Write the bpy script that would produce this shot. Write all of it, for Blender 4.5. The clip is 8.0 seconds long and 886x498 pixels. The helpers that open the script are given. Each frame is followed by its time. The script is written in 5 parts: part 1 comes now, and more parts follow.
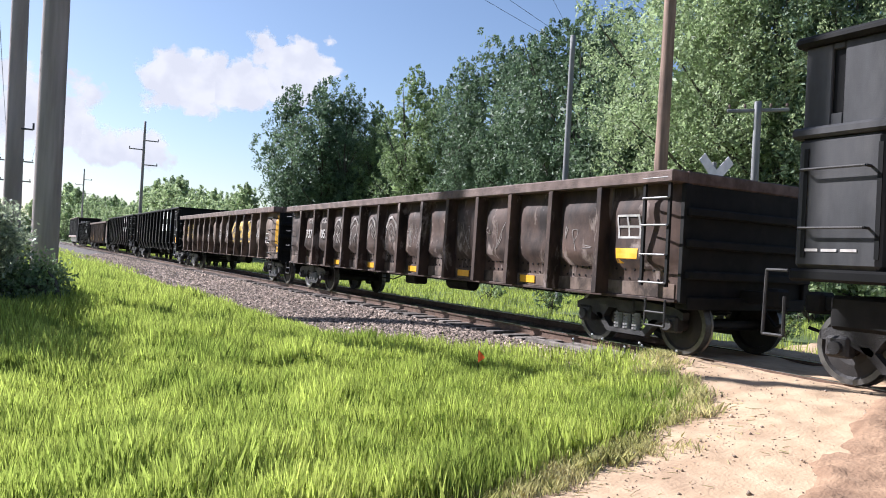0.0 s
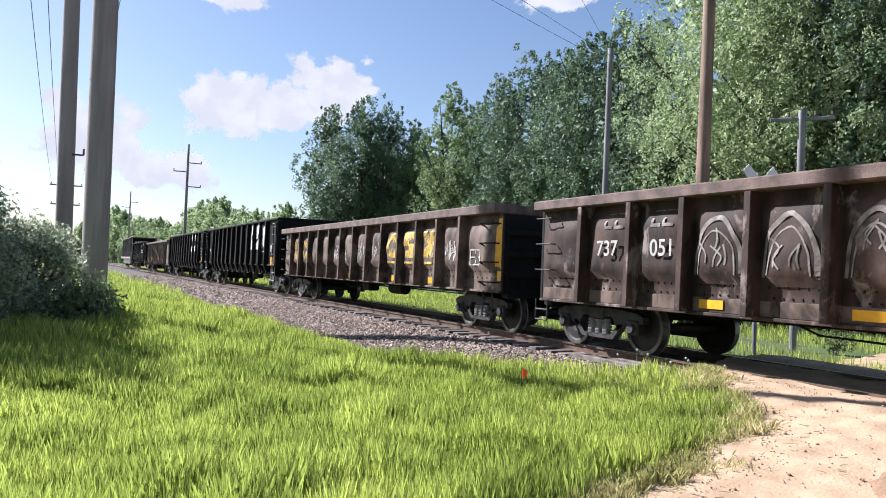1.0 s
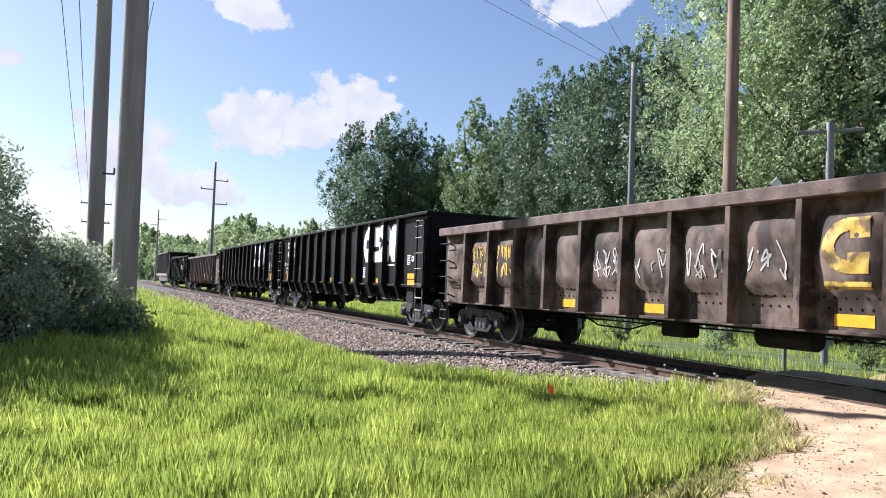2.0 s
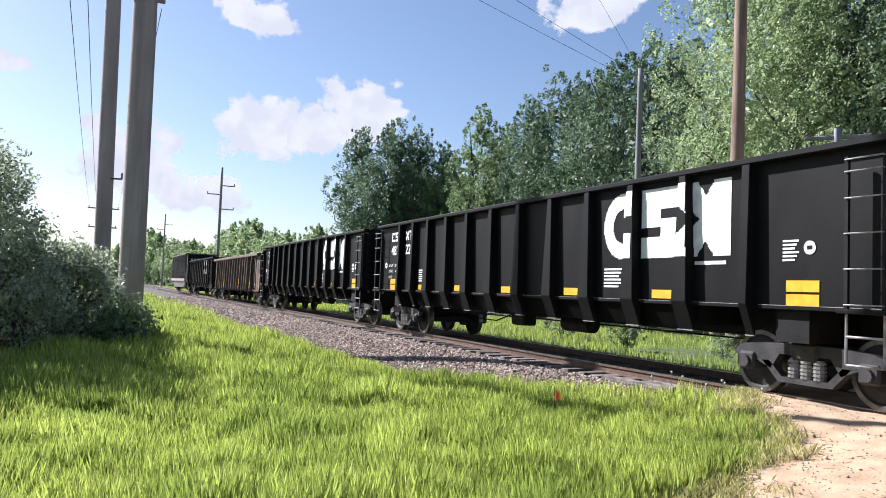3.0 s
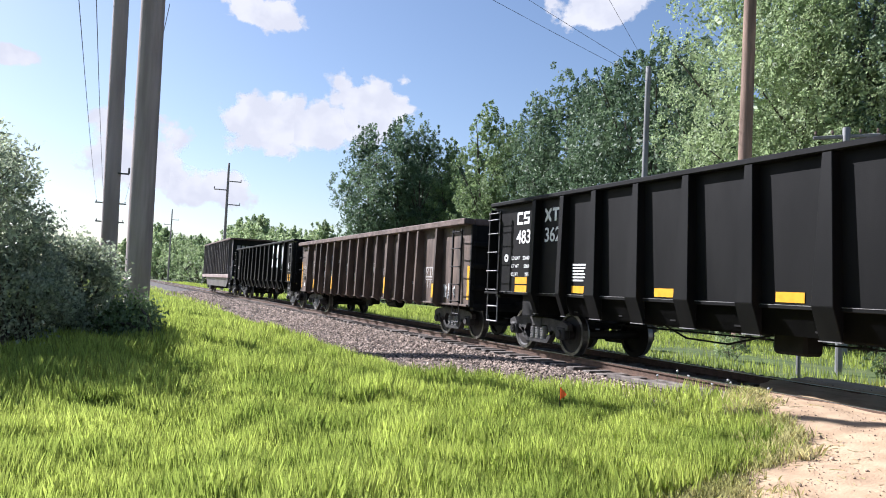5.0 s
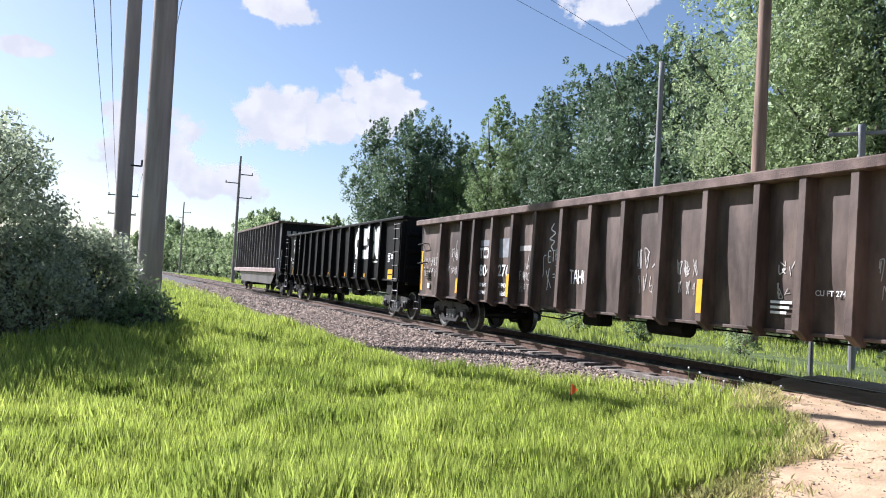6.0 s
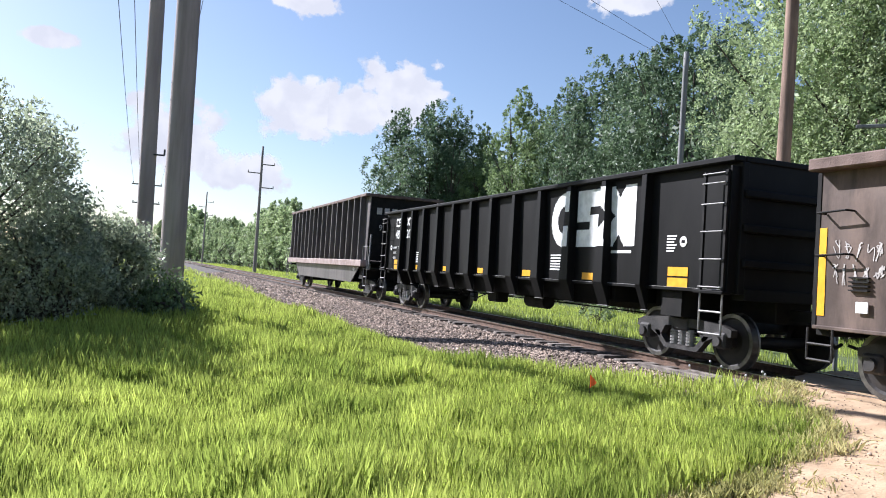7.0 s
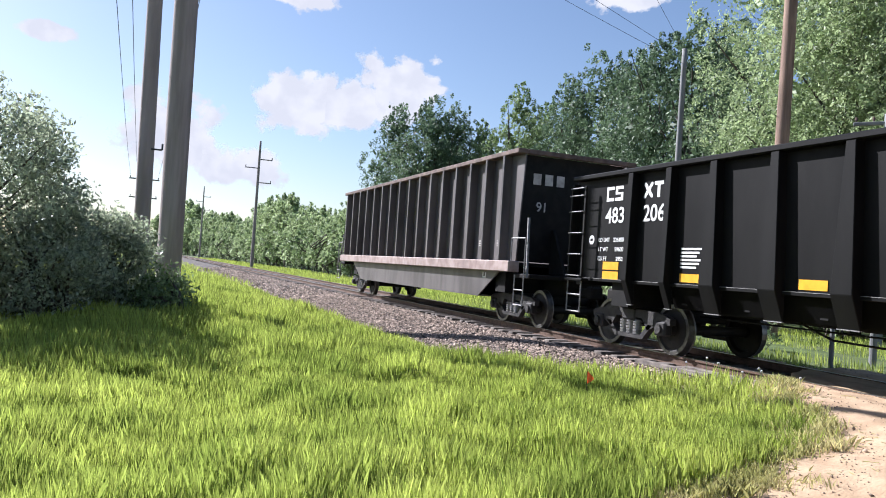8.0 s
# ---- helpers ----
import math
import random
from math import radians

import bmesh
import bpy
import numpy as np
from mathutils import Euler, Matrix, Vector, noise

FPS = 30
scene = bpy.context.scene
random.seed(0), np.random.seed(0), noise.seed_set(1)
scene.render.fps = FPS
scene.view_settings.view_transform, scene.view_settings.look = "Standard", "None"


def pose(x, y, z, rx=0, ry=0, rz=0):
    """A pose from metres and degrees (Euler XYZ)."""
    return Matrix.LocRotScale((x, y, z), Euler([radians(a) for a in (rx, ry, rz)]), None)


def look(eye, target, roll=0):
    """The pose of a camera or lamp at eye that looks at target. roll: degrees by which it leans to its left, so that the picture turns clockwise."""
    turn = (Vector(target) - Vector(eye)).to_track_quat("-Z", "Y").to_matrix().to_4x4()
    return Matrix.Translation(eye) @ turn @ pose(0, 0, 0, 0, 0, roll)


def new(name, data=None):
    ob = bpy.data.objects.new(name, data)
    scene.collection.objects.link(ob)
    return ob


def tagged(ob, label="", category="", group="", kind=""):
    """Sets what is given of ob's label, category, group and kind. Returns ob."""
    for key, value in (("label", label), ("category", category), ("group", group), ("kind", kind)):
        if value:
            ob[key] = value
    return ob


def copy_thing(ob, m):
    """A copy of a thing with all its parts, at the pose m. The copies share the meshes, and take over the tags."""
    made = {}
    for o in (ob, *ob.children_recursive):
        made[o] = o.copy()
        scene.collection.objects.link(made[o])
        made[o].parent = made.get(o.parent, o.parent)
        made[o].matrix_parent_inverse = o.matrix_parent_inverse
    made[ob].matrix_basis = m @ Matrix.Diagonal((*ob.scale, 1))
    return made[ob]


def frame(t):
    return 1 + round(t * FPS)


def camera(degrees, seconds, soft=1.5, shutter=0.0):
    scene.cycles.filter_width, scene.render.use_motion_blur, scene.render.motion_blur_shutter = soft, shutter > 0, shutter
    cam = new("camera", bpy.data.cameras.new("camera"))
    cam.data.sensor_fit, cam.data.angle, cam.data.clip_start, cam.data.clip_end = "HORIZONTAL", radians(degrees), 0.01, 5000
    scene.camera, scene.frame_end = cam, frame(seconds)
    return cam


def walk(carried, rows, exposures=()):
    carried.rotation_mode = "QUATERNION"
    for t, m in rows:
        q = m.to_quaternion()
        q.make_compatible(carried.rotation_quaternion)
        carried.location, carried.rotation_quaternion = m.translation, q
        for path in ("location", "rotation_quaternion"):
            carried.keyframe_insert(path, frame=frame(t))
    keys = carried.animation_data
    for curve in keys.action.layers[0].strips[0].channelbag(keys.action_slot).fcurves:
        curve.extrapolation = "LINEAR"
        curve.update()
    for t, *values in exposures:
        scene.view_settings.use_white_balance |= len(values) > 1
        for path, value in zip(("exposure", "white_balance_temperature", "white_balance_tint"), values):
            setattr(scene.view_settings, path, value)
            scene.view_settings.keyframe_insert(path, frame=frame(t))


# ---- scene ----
# camera: held in the hand, turning slightly
cam = camera(60.5, 8.0, soft=1.0)
PATH = [
    (0.0, 0.051, -0.060, 1.648, -29.57, 0.58, -3.04),
    (0.5, 0.035, -0.039, 1.655, -28.01, 1.05, -2.61),
    (1.0, 0.022, -0.047, 1.658, -26.61, 1.65, -2.23),
    (1.5, 0.001, -0.056, 1.663, -25.48, 2.25, -2.03),
    (2.0, 0.000, -0.058, 1.660, -24.78, 2.74, -1.99),
    (3.5, -0.009, -0.050, 1.662, -24.29, 3.17, -2.21),
    (4.0, -0.006, -0.053, 1.665, -24.25, 3.13, -2.32),
    (5.5, -0.007, -0.027, 1.660, -23.65, 2.72, -2.82),
    (6.0, -0.013, -0.016, 1.654, -23.19, 2.47, -3.10),
    (6.5, 0.002, -0.011, 1.654, -22.44, 2.09, -3.30),
    (7.0, 0.013, 0.005, 1.649, -21.64, 1.71, -3.58),
    (7.5, 0.009, -0.002, 1.650, -21.10, 1.47, -3.77),
    (8.0, 0.000, 0.000, 1.650, -21.85, 1.40, -3.80),
]
walk(cam, [(t, pose(x, y, z, 90 + p, r, yaw)) for t, x, y, z, yaw, p, r in PATH], [(0.0, 1.2, 5880, 16.0), (8.0, 1.2, 5880, 16.0)])

# world and sun
SUN_BEARING, SUN_HEIGHT = -36.0, 36.0
world = bpy.data.worlds.new("sky")
scene.world = world
world.use_nodes = True
wn = world.node_tree
sky = wn.nodes.new("ShaderNodeTexSky")
sky.sky_type, sky.sun_disc = "NISHITA", False
sky.sun_elevation, sky.sun_rotation = radians(SUN_HEIGHT), radians(SUN_BEARING)
sky.air_density, sky.dust_density, sky.ozone_density = 1.0, 0.8, 1.1
wn.nodes["Background"].inputs["Strength"].default_value = 0.060
wn.links.new(sky.outputs[0], wn.nodes["Background"].inputs["Color"])
sun_data = bpy.data.lights.new("sun", "SUN")
sun_data.energy, sun_data.angle, sun_data.color = 5.0, radians(0.55), (1.0, 0.965, 0.91)
sun = new("sun", sun_data)
ca = math.cos(radians(SUN_HEIGHT))
sun_dir = Vector((math.sin(radians(SUN_BEARING)) * ca, math.cos(radians(SUN_BEARING)) * ca, math.sin(radians(SUN_HEIGHT))))
sun.matrix_world = look(sun_dir * 60, (0, 0, 0))

# ---- plan ----
TRACK_X, RAIL_Z, SPEED = 9.15, 0.45, 12.5
rng = np.random.default_rng(7)


# ---- materials ----
def mat(name, c1, c2, scale=5.0, rough=0.8, metal=0.0, bump=0.15, stain=None, stain_scale=0.6, stain_amount=0.5, streak=1.0,
        fine=60.0, spec=0.4, island=0.0, piece=0.0, trans=0.0, wear=None):
    """A surface of two mixed tones, with a larger stain, patches of wear (colour, scale, from, to, amount), fine relief, and variation by piece or island."""
    m = bpy.data.materials.new(name)
    m.use_nodes = True
    nt = m.node_tree
    n, ln = nt.nodes, nt.links
    b = n["Principled BSDF"]
    b.inputs["Roughness"].default_value, b.inputs["Metallic"].default_value = rough, metal
    b.inputs["Specular IOR Level"].default_value = spec
    tc = n.new("ShaderNodeTexCoord")
    mp = n.new("ShaderNodeMapping")
    mp.inputs["Scale"].default_value = (1, 1, 1.0 / streak)
    ln.new(tc.outputs["Object"], mp.inputs["Vector"])
    n1 = n.new("ShaderNodeTexNoise")
    n1.inputs["Scale"].default_value, n1.inputs["Detail"].default_value = scale, 6
    ln.new(mp.outputs[0], n1.inputs["Vector"])
    r1 = n.new("ShaderNodeValToRGB")
    r1.color_ramp.elements[0].position, r1.color_ramp.elements[1].position = 0.36, 0.64
    r1.color_ramp.elements[0].color, r1.color_ramp.elements[1].color = (*c1, 1), (*c2, 1)
    ln.new(n1.outputs["Fac"], r1.inputs["Fac"])
    col = r1.outputs["Color"]
    if stain:
        n2 = n.new("ShaderNodeTexNoise")
        n2.inputs["Scale"].default_value, n2.inputs["Detail"].default_value = stain_scale, 8
        n2.inputs["Roughness"].default_value = 0.65
        ln.new(mp.outputs[0], n2.inputs["Vector"])
        r2 = n.new("ShaderNodeValToRGB")
        r2.color_ramp.elements[0].position, r2.color_ramp.elements[1].position = 0.48, 0.68
        r2.color_ramp.elements[1].color = (stain_amount,) * 3 + (1,)
        ln.new(n2.outputs["Fac"], r2.inputs["Fac"])
        mx = n.new("ShaderNodeMix")
        mx.data_type = "RGBA"
        ln.new(r2.outputs["Color"], mx.inputs["Factor"])
        ln.new(col, mx.inputs["A"])
        mx.inputs["B"].default_value = (*stain, 1)
        col = mx.outputs["Result"]
    if wear:
        tone, wear_scale, lo, hi, amount = wear
        n4 = n.new("ShaderNodeTexNoise")
        n4.inputs["Scale"].default_value, n4.inputs["Detail"].default_value = wear_scale, 9
        n4.inputs["Roughness"].default_value, n4.inputs["Distortion"].default_value = 0.62, 0.4
        shift = n.new("ShaderNodeVectorMath")
        shift.inputs[1].default_value = (17.3, 5.1, 9.7)
        ln.new(mp.outputs[0], shift.inputs[0])
        ln.new(shift.outputs[0], n4.inputs["Vector"])
        wr = n.new("ShaderNodeMapRange")
        wr.inputs["From Min"].default_value, wr.inputs["From Max"].default_value, wr.inputs["To Max"].default_value = lo, hi, amount
        ln.new(n4.outputs["Fac"], wr.inputs["Value"])
        wx = n.new("ShaderNodeMix")
        wx.data_type = "RGBA"
        ln.new(wr.outputs[0], wx.inputs["Factor"])
        ln.new(col, wx.inputs["A"])
        wx.inputs["B"].default_value = (*tone, 1)
        col = wx.outputs["Result"]
    if island or piece:
        if island:
            src = n.new("ShaderNodeNewGeometry").outputs["Random Per Island"]
        else:
            src = n.new("ShaderNodeObjectInfo").outputs["Random"]
        amount = island or piece
        mr = n.new("ShaderNodeMapRange")
        mr.inputs["To Min"].default_value, mr.inputs["To Max"].default_value = 1 - amount, 1 + amount
        ln.new(src, mr.inputs["Value"])
        hs = n.new("ShaderNodeHueSaturation")
        ln.new(mr.outputs[0], hs.inputs["Value"])
        ln.new(col, hs.inputs["Color"])
        col = hs.outputs["Color"]
    ln.new(col, b.inputs["Base Color"])
    if bump:
        n3 = n.new("ShaderNodeTexNoise")
        n3.inputs["Scale"].default_value, n3.inputs["Detail"].default_value = fine, 4
        ln.new(tc.outputs["Object"], n3.inputs["Vector"])
        bp = n.new("ShaderNodeBump")
        bp.inputs["Strength"].default_value, bp.inputs["Distance"].default_value = bump, 0.02
        ln.new(n3.outputs["Fac"], bp.inputs["Height"])
        ln.new(bp.outputs[0], b.inputs["Normal"])
    if trans:
        t = n.new("ShaderNodeBsdfTranslucent")
        ln.new(col, t.inputs["Color"])
        ms = n.new("ShaderNodeMixShader")
        ms.inputs[0].default_value = trans
        ln.new(b.outputs[0], ms.inputs[1])
        ln.new(t.outputs[0], ms.inputs[2])
        ln.new(ms.outputs[0], n["Material Output"].inputs["Surface"])
    return m


M = {
    "earth": mat("meadow_soil", (0.05, 0.075, 0.02), (0.09, 0.13, 0.03), 1.2, 0.95, stain=(0.10, 0.09, 0.05), stain_amount=0.5),
    "grass": mat("grass_blade", (0.25, 0.32, 0.06), (0.45, 0.515, 0.115), 0.8, 0.5, bump=0, stain=(0.33, 0.40, 0.07), stain_scale=0.4, island=0.5, trans=0.5),
    "dry_grass": mat("dry_roadside_grass", (0.36, 0.36, 0.12), (0.55, 0.49, 0.24), 1.5, 0.6, bump=0, island=0.5, trans=0.4),
    "road": mat("sandy_dirt", (0.37, 0.255, 0.155), (0.50, 0.36, 0.23), 3.5, 0.95, bump=0.5, stain=(0.29, 0.19, 0.118), stain_scale=0.8, stain_amount=0.7, fine=34),
    "loco": mat("worn_grey_black_paint", (0.022, 0.022, 0.023), (0.045, 0.045, 0.047), 3.0, 0.55, bump=0.06, spec=0.2, stain=(0.085, 0.08, 0.078), stain_scale=1.4, stain_amount=0.5, streak=3.0),
    "redsoil": mat("reddish_loose_soil", (0.20, 0.12, 0.072), (0.32, 0.205, 0.125), 5, 0.95, bump=0.8, fine=30),
    "pebble": mat("road_pebble", (0.19, 0.14, 0.10), (0.37, 0.285, 0.21), 9, 0.9, bump=0.1, island=0.3),
    "ballast": mat("ballast_bed", (0.05, 0.042, 0.038), (0.11, 0.092, 0.082), 14, 0.95, bump=0.9, fine=25),
    "stone": mat("ballast_stone", (0.11, 0.083, 0.066), (0.37, 0.285, 0.225), 9, 0.9, bump=0.2, island=0.65),
    "tie": mat("weathered_tie_wood", (0.09, 0.075, 0.065), (0.21, 0.18, 0.155), 6, 0.9, bump=0.5, piece=0.3),
    "rail_side": mat("rusty_rail", (0.08, 0.05, 0.035), (0.14, 0.085, 0.06), 10, 0.7, 0.3, bump=0.2),
    "rail_top": mat("polished_rail_head", (0.5, 0.5, 0.5), (0.62, 0.62, 0.63), 10, 0.28, 1.0, bump=0.03),
    "rust": mat("rust_brown_paint", (0.018, 0.011, 0.0085), (0.062, 0.038, 0.029), 3.0, 0.72, bump=0.14, spec=0.25, stain=(0.115, 0.068, 0.05), stain_scale=1.7, stain_amount=0.7, streak=2.0, fine=14, wear=((0.34, 0.27, 0.235), 2.6, 0.56, 0.64, 0.55)),
    "rust_light": mat("faded_brown_paint", (0.070, 0.046, 0.034), (0.155, 0.108, 0.083), 4.0, 0.74, bump=0.16, spec=0.25, stain=(0.21, 0.155, 0.125), stain_scale=2.2, stain_amount=0.7, streak=1.4, fine=14, wear=((0.020, 0.0135, 0.0105), 1.6, 0.47, 0.58, 0.85)),
    "brown": mat("dull_brown_paint", (0.064, 0.044, 0.035), (0.125, 0.090, 0.074), 3.2, 0.66, bump=0.12, spec=0.3, stain=(0.19, 0.13, 0.10), stain_scale=2.6, stain_amount=0.6, streak=3.0, fine=14, wear=((0.032, 0.021, 0.017), 1.1, 0.48, 0.60, 0.8)),
    "patch_grey": mat("grey_overpaint", (0.17, 0.175, 0.185), (0.27, 0.275, 0.29), 5, 0.7, bump=0.05),
    "rim_rust": mat("rusted_top_rail", (0.075, 0.046, 0.036), (0.17, 0.115, 0.095), 4, 0.75, bump=0.4, stain=(0.06, 0.04, 0.035), stain_scale=2.2),
    "black": mat("black_paint", (0.0045, 0.0045, 0.0046), (0.0085, 0.0083, 0.0083), 2.0, 0.55, bump=0.05, spec=0.1, stain=(0.0155, 0.015, 0.0148), stain_scale=0.8, stain_amount=0.5, streak=3.0),
    # grimy steel, so dark that it also carries the shade of car ends
    "black_dull": mat("grimy_shade_black_steel", (0.005, 0.005, 0.005), (0.010, 0.0095, 0.009), 5.0, 0.75, bump=0.12, spec=0.2, stain=(0.02, 0.016, 0.014), stain_scale=3.0, stain_amount=0.5),
    "wheel": mat("wheel_steel", (0.010, 0.0085, 0.0078), (0.022, 0.0175, 0.0155), 6, 0.65, 0.0, bump=0.15),
    "tread": mat("bright_wheel_rim", (0.10, 0.095, 0.09), (0.19, 0.18, 0.17), 8, 0.42, 0.8, bump=0.05),
    "truck": mat("dusty_truck_casting", (0.012, 0.011, 0.0105), (0.036, 0.032, 0.030), 5, 0.65, bump=0.4),
    "grey_steel": mat("worn_grey_steel", (0.14, 0.135, 0.13), (0.29, 0.28, 0.27), 9, 0.55, 0.2, bump=0.2),
    "redsill": mat("faded_red_sill", (0.24, 0.17, 0.15), (0.36, 0.28, 0.255), 4, 0.7, bump=0.2, stain=(0.15, 0.11, 0.1), stain_scale=1.4),
    "darkcar": mat("dark_grey_brown_paint", (0.062, 0.054, 0.054), (0.115, 0.103, 0.102), 2.4, 0.5, bump=0.15, stain=(0.17, 0.15, 0.148), stain_scale=0.9, stain_amount=0.5, streak=4.0),
    "white": mat("white_lettering_paint", (0.62, 0.62, 0.6), (0.8, 0.8, 0.78), 7, 0.6, bump=0.03),
    "ghost": mat("ghosted_paint", (0.09, 0.07, 0.06), (0.27, 0.235, 0.21), 4.5, 0.7, bump=0.05),
    "chalk": mat("faded_whitish_paint", (0.33, 0.30, 0.28), (0.5, 0.47, 0.44), 7, 0.7, bump=0.05),
    "yellow": mat("yellow_reflector", (0.66, 0.31, 0.008), (0.76, 0.385, 0.015), 8, 0.45, bump=0.03),
    "yellow_old": mat("worn_yellow_paint", (0.44, 0.28, 0.035), (0.60, 0.39, 0.06), 5, 0.65, bump=0.1, stain=(0.16, 0.105, 0.05), stain_scale=3.0, stain_amount=0.8, wear=((0.07, 0.048, 0.036), 4.5, 0.53, 0.60, 0.8)),
    "pole": mat("weathered_pole_wood", (0.255, 0.21, 0.2), (0.36, 0.303, 0.29), 5, 0.9, bump=0.5, stain=(0.19, 0.153, 0.142), stain_scale=2.0, streak=10.0, fine=25),
    "pole_brown": mat("brown_treated_pole", (0.13, 0.085, 0.062), (0.29, 0.195, 0.145), 5, 0.85, bump=0.5, stain=(0.085, 0.06, 0.048), stain_scale=2.0, streak=10.0, fine=25),
    "pole_grey": mat("grey_pole", (0.13, 0.133, 0.135), (0.21, 0.213, 0.21), 4, 0.75, bump=0.2, streak=8.0),
    "wire": mat("dark_wire", (0.03, 0.03, 0.03), (0.05, 0.05, 0.05), 4, 0.6, bump=0),
    "insul": mat("brown_insulator", (0.08, 0.05, 0.04), (0.12, 0.08, 0.06), 4, 0.3, bump=0),
    "flag": mat("orange_marker_flag", (0.85, 0.12, 0.03), (0.95, 0.17, 0.05), 9, 0.6, bump=0, trans=0.3),
    "sign": mat("white_sign_sheet", (0.55, 0.56, 0.56), (0.7, 0.7, 0.7), 6, 0.5, 0.0, bump=0.03),
    "bark": mat("tree_bark", (0.06, 0.05, 0.04), (0.13, 0.11, 0.09), 7, 0.95, bump=0.6, streak=5.0, fine=20),
    "leaf_dark": mat("dark_green_leaves", (0.08, 0.128, 0.072), (0.168, 0.236, 0.13), 0.5, 0.55, bump=0, island=0.4, trans=0.35),
    "leaf_mid": mat("green_leaves", (0.135, 0.195, 0.085), (0.24, 0.315, 0.14), 0.5, 0.55, bump=0, island=0.4, trans=0.4),
    "leaf_light": mat("pale_green_leaves", (0.25, 0.325, 0.155), (0.41, 0.49, 0.265), 0.5, 0.5, bump=0, island=0.4, trans=0.48),
    "leaf_bush": mat("silvery_bush_leaves", (0.26, 0.30, 0.20), (0.43, 0.48, 0.33), 0.9, 0.42, bump=0, island=0.5, trans=0.55, spec=0.6),
}


# ---- mesh helpers ----
def mesh_of(bm, material, smooth=False):
    me = bpy.data.meshes.new("mesh")
    bm.normal_update()
    bm.to_mesh(me)
    bm.free()
    me.materials.append(material)
    if smooth:
        me.polygons.foreach_set("use_smooth", [True] * len(me.polygons))
    return me


def part(name, bm, material, parent=None, label="", smooth=False):
    ob = new(name, mesh_of(bm, material, smooth))
    ob.parent = parent
    if label:
        tagged(ob, label)
    return ob


def big_mesh(name, verts, faces_flat, n, material, smooth=False):
    """One large mesh from arrays; every face has n corners."""
    me = bpy.data.meshes.new(name)
    me.vertices.add(len(verts))
    me.vertices.foreach_set("co", np.asarray(verts, np.float32).ravel())
    f = np.asarray(faces_flat, np.int32).ravel()
    me.loops.add(len(f))
    me.loops.foreach_set("vertex_index", f)
    me.polygons.add(len(f) // n)
    me.polygons.foreach_set("loop_start", np.arange(0, len(f), n, dtype=np.int32))
    me.polygons.foreach_set("loop_total", np.full(len(f) // n, n, np.int32))
    if smooth:
        me.polygons.foreach_set("use_smooth", [True] * (len(f) // n))
    me.materials.append(material)
    me.update(calc_edges=True)
    me.validate()
    return me


def box(bm, x0, x1, y0, y1, z0, z1, bevel=0.0):
    vs = [bm.verts.new((x, y, z)) for x in (x0, x1) for y in (y0, y1) for z in (z0, z1)]
    fs = [bm.faces.new([vs[i] for i in q]) for q in ((0, 1, 3, 2), (4, 6, 7, 5), (0, 4, 5, 1), (2, 3, 7, 6), (0, 2, 6, 4), (1, 5, 7, 3))]
    if bevel:
        es = {e for f in fs for e in f.edges}
        bmesh.ops.bevel(bm, geom=list(es), offset=bevel, segments=1, affect="EDGES", profile=0.5)
    return vs


def tube(bm, a, b, r0, r1=None, seg=8, cap=True):
    r1 = r0 if r1 is None else r1
    a, b = Vector(a), Vector(b)
    q = (b - a).to_track_quat("Z", "Y")
    ra, rb = [], []
    for i in range(seg):
        t = 2 * math.pi * i / seg
        d = q @ Vector((math.cos(t), math.sin(t), 0))
        ra.append(bm.verts.new(a + d * r0))
        rb.append(bm.verts.new(b + d * r1))
    for i in range(seg):
        j = (i + 1) % seg
        bm.faces.new((ra[i], ra[j], rb[j], rb[i]))
    if cap:
        bm.faces.new(ra[::-1])
        bm.faces.new(rb)


def rod(bm, pts, r, seg=6):
    for a, b in zip(pts, pts[1:]):
        tube(bm, a, b, r, r, seg)


def plate(bm, outline, x0, x1):
    """A plate in the y-z plane, given its outline, from x0 to x1."""
    a = [bm.verts.new((x0, y, z)) for y, z in outline]
    b = [bm.verts.new((x1, y, z)) for y, z in outline]
    bm.faces.new(a)
    bm.faces.new(b[::-1])
    for i in range(len(a)):
        j = (i + 1) % len(a)
        bm.faces.new((a[i], b[i], b[j], a[j]))


def smooth_step(a, b, v):
    t = np.clip((np.asarray(v, float) - a) / (b - a), 0, 1)
    return t * t * (3 - 2 * t)


# ---- ground ----
EDGE_X = (-9.0, 0.0, 3.0, 4.1, 5.0, 5.5, 6.0, 6.5, 7.0, 7.3, 8.9, 14.0, 20.0, 40.0)
EDGE_Y = (1.4, 3.2, 4.35, 4.8, 5.0, 5.12, 5.3, 5.8, 6.6, 7.0, 8.5, 10.6, 12.5, 15.0)


def road_edge(x):
    return np.interp(x, EDGE_X, EDGE_Y)


def ground_z(x, y):
    x, y = np.asarray(x, float), np.asarray(y, float)
    rise = 0.42 * smooth_step(7, 18, y) * (1 - smooth_step(1.5, 5.0, x)) * (1 - smooth_step(45, 90, y))
    bank = 0.04 * smooth_step(3, 6.2, x) * (1 - smooth_step(12.5, 15, x))
    lump = 0.03 * np.sin(x * 1.7 + y * 0.6) * np.sin(y * 1.1 - x * 0.4)
    return rise + bank + lump * smooth_step(2, 6, y)


def bed_z(x):
    """Height of the ballast bed across the track."""
    d = np.abs(np.asarray(x, float) - TRACK_X)
    return 0.268 - 0.218 * smooth_step(1.75, 4.3, d)


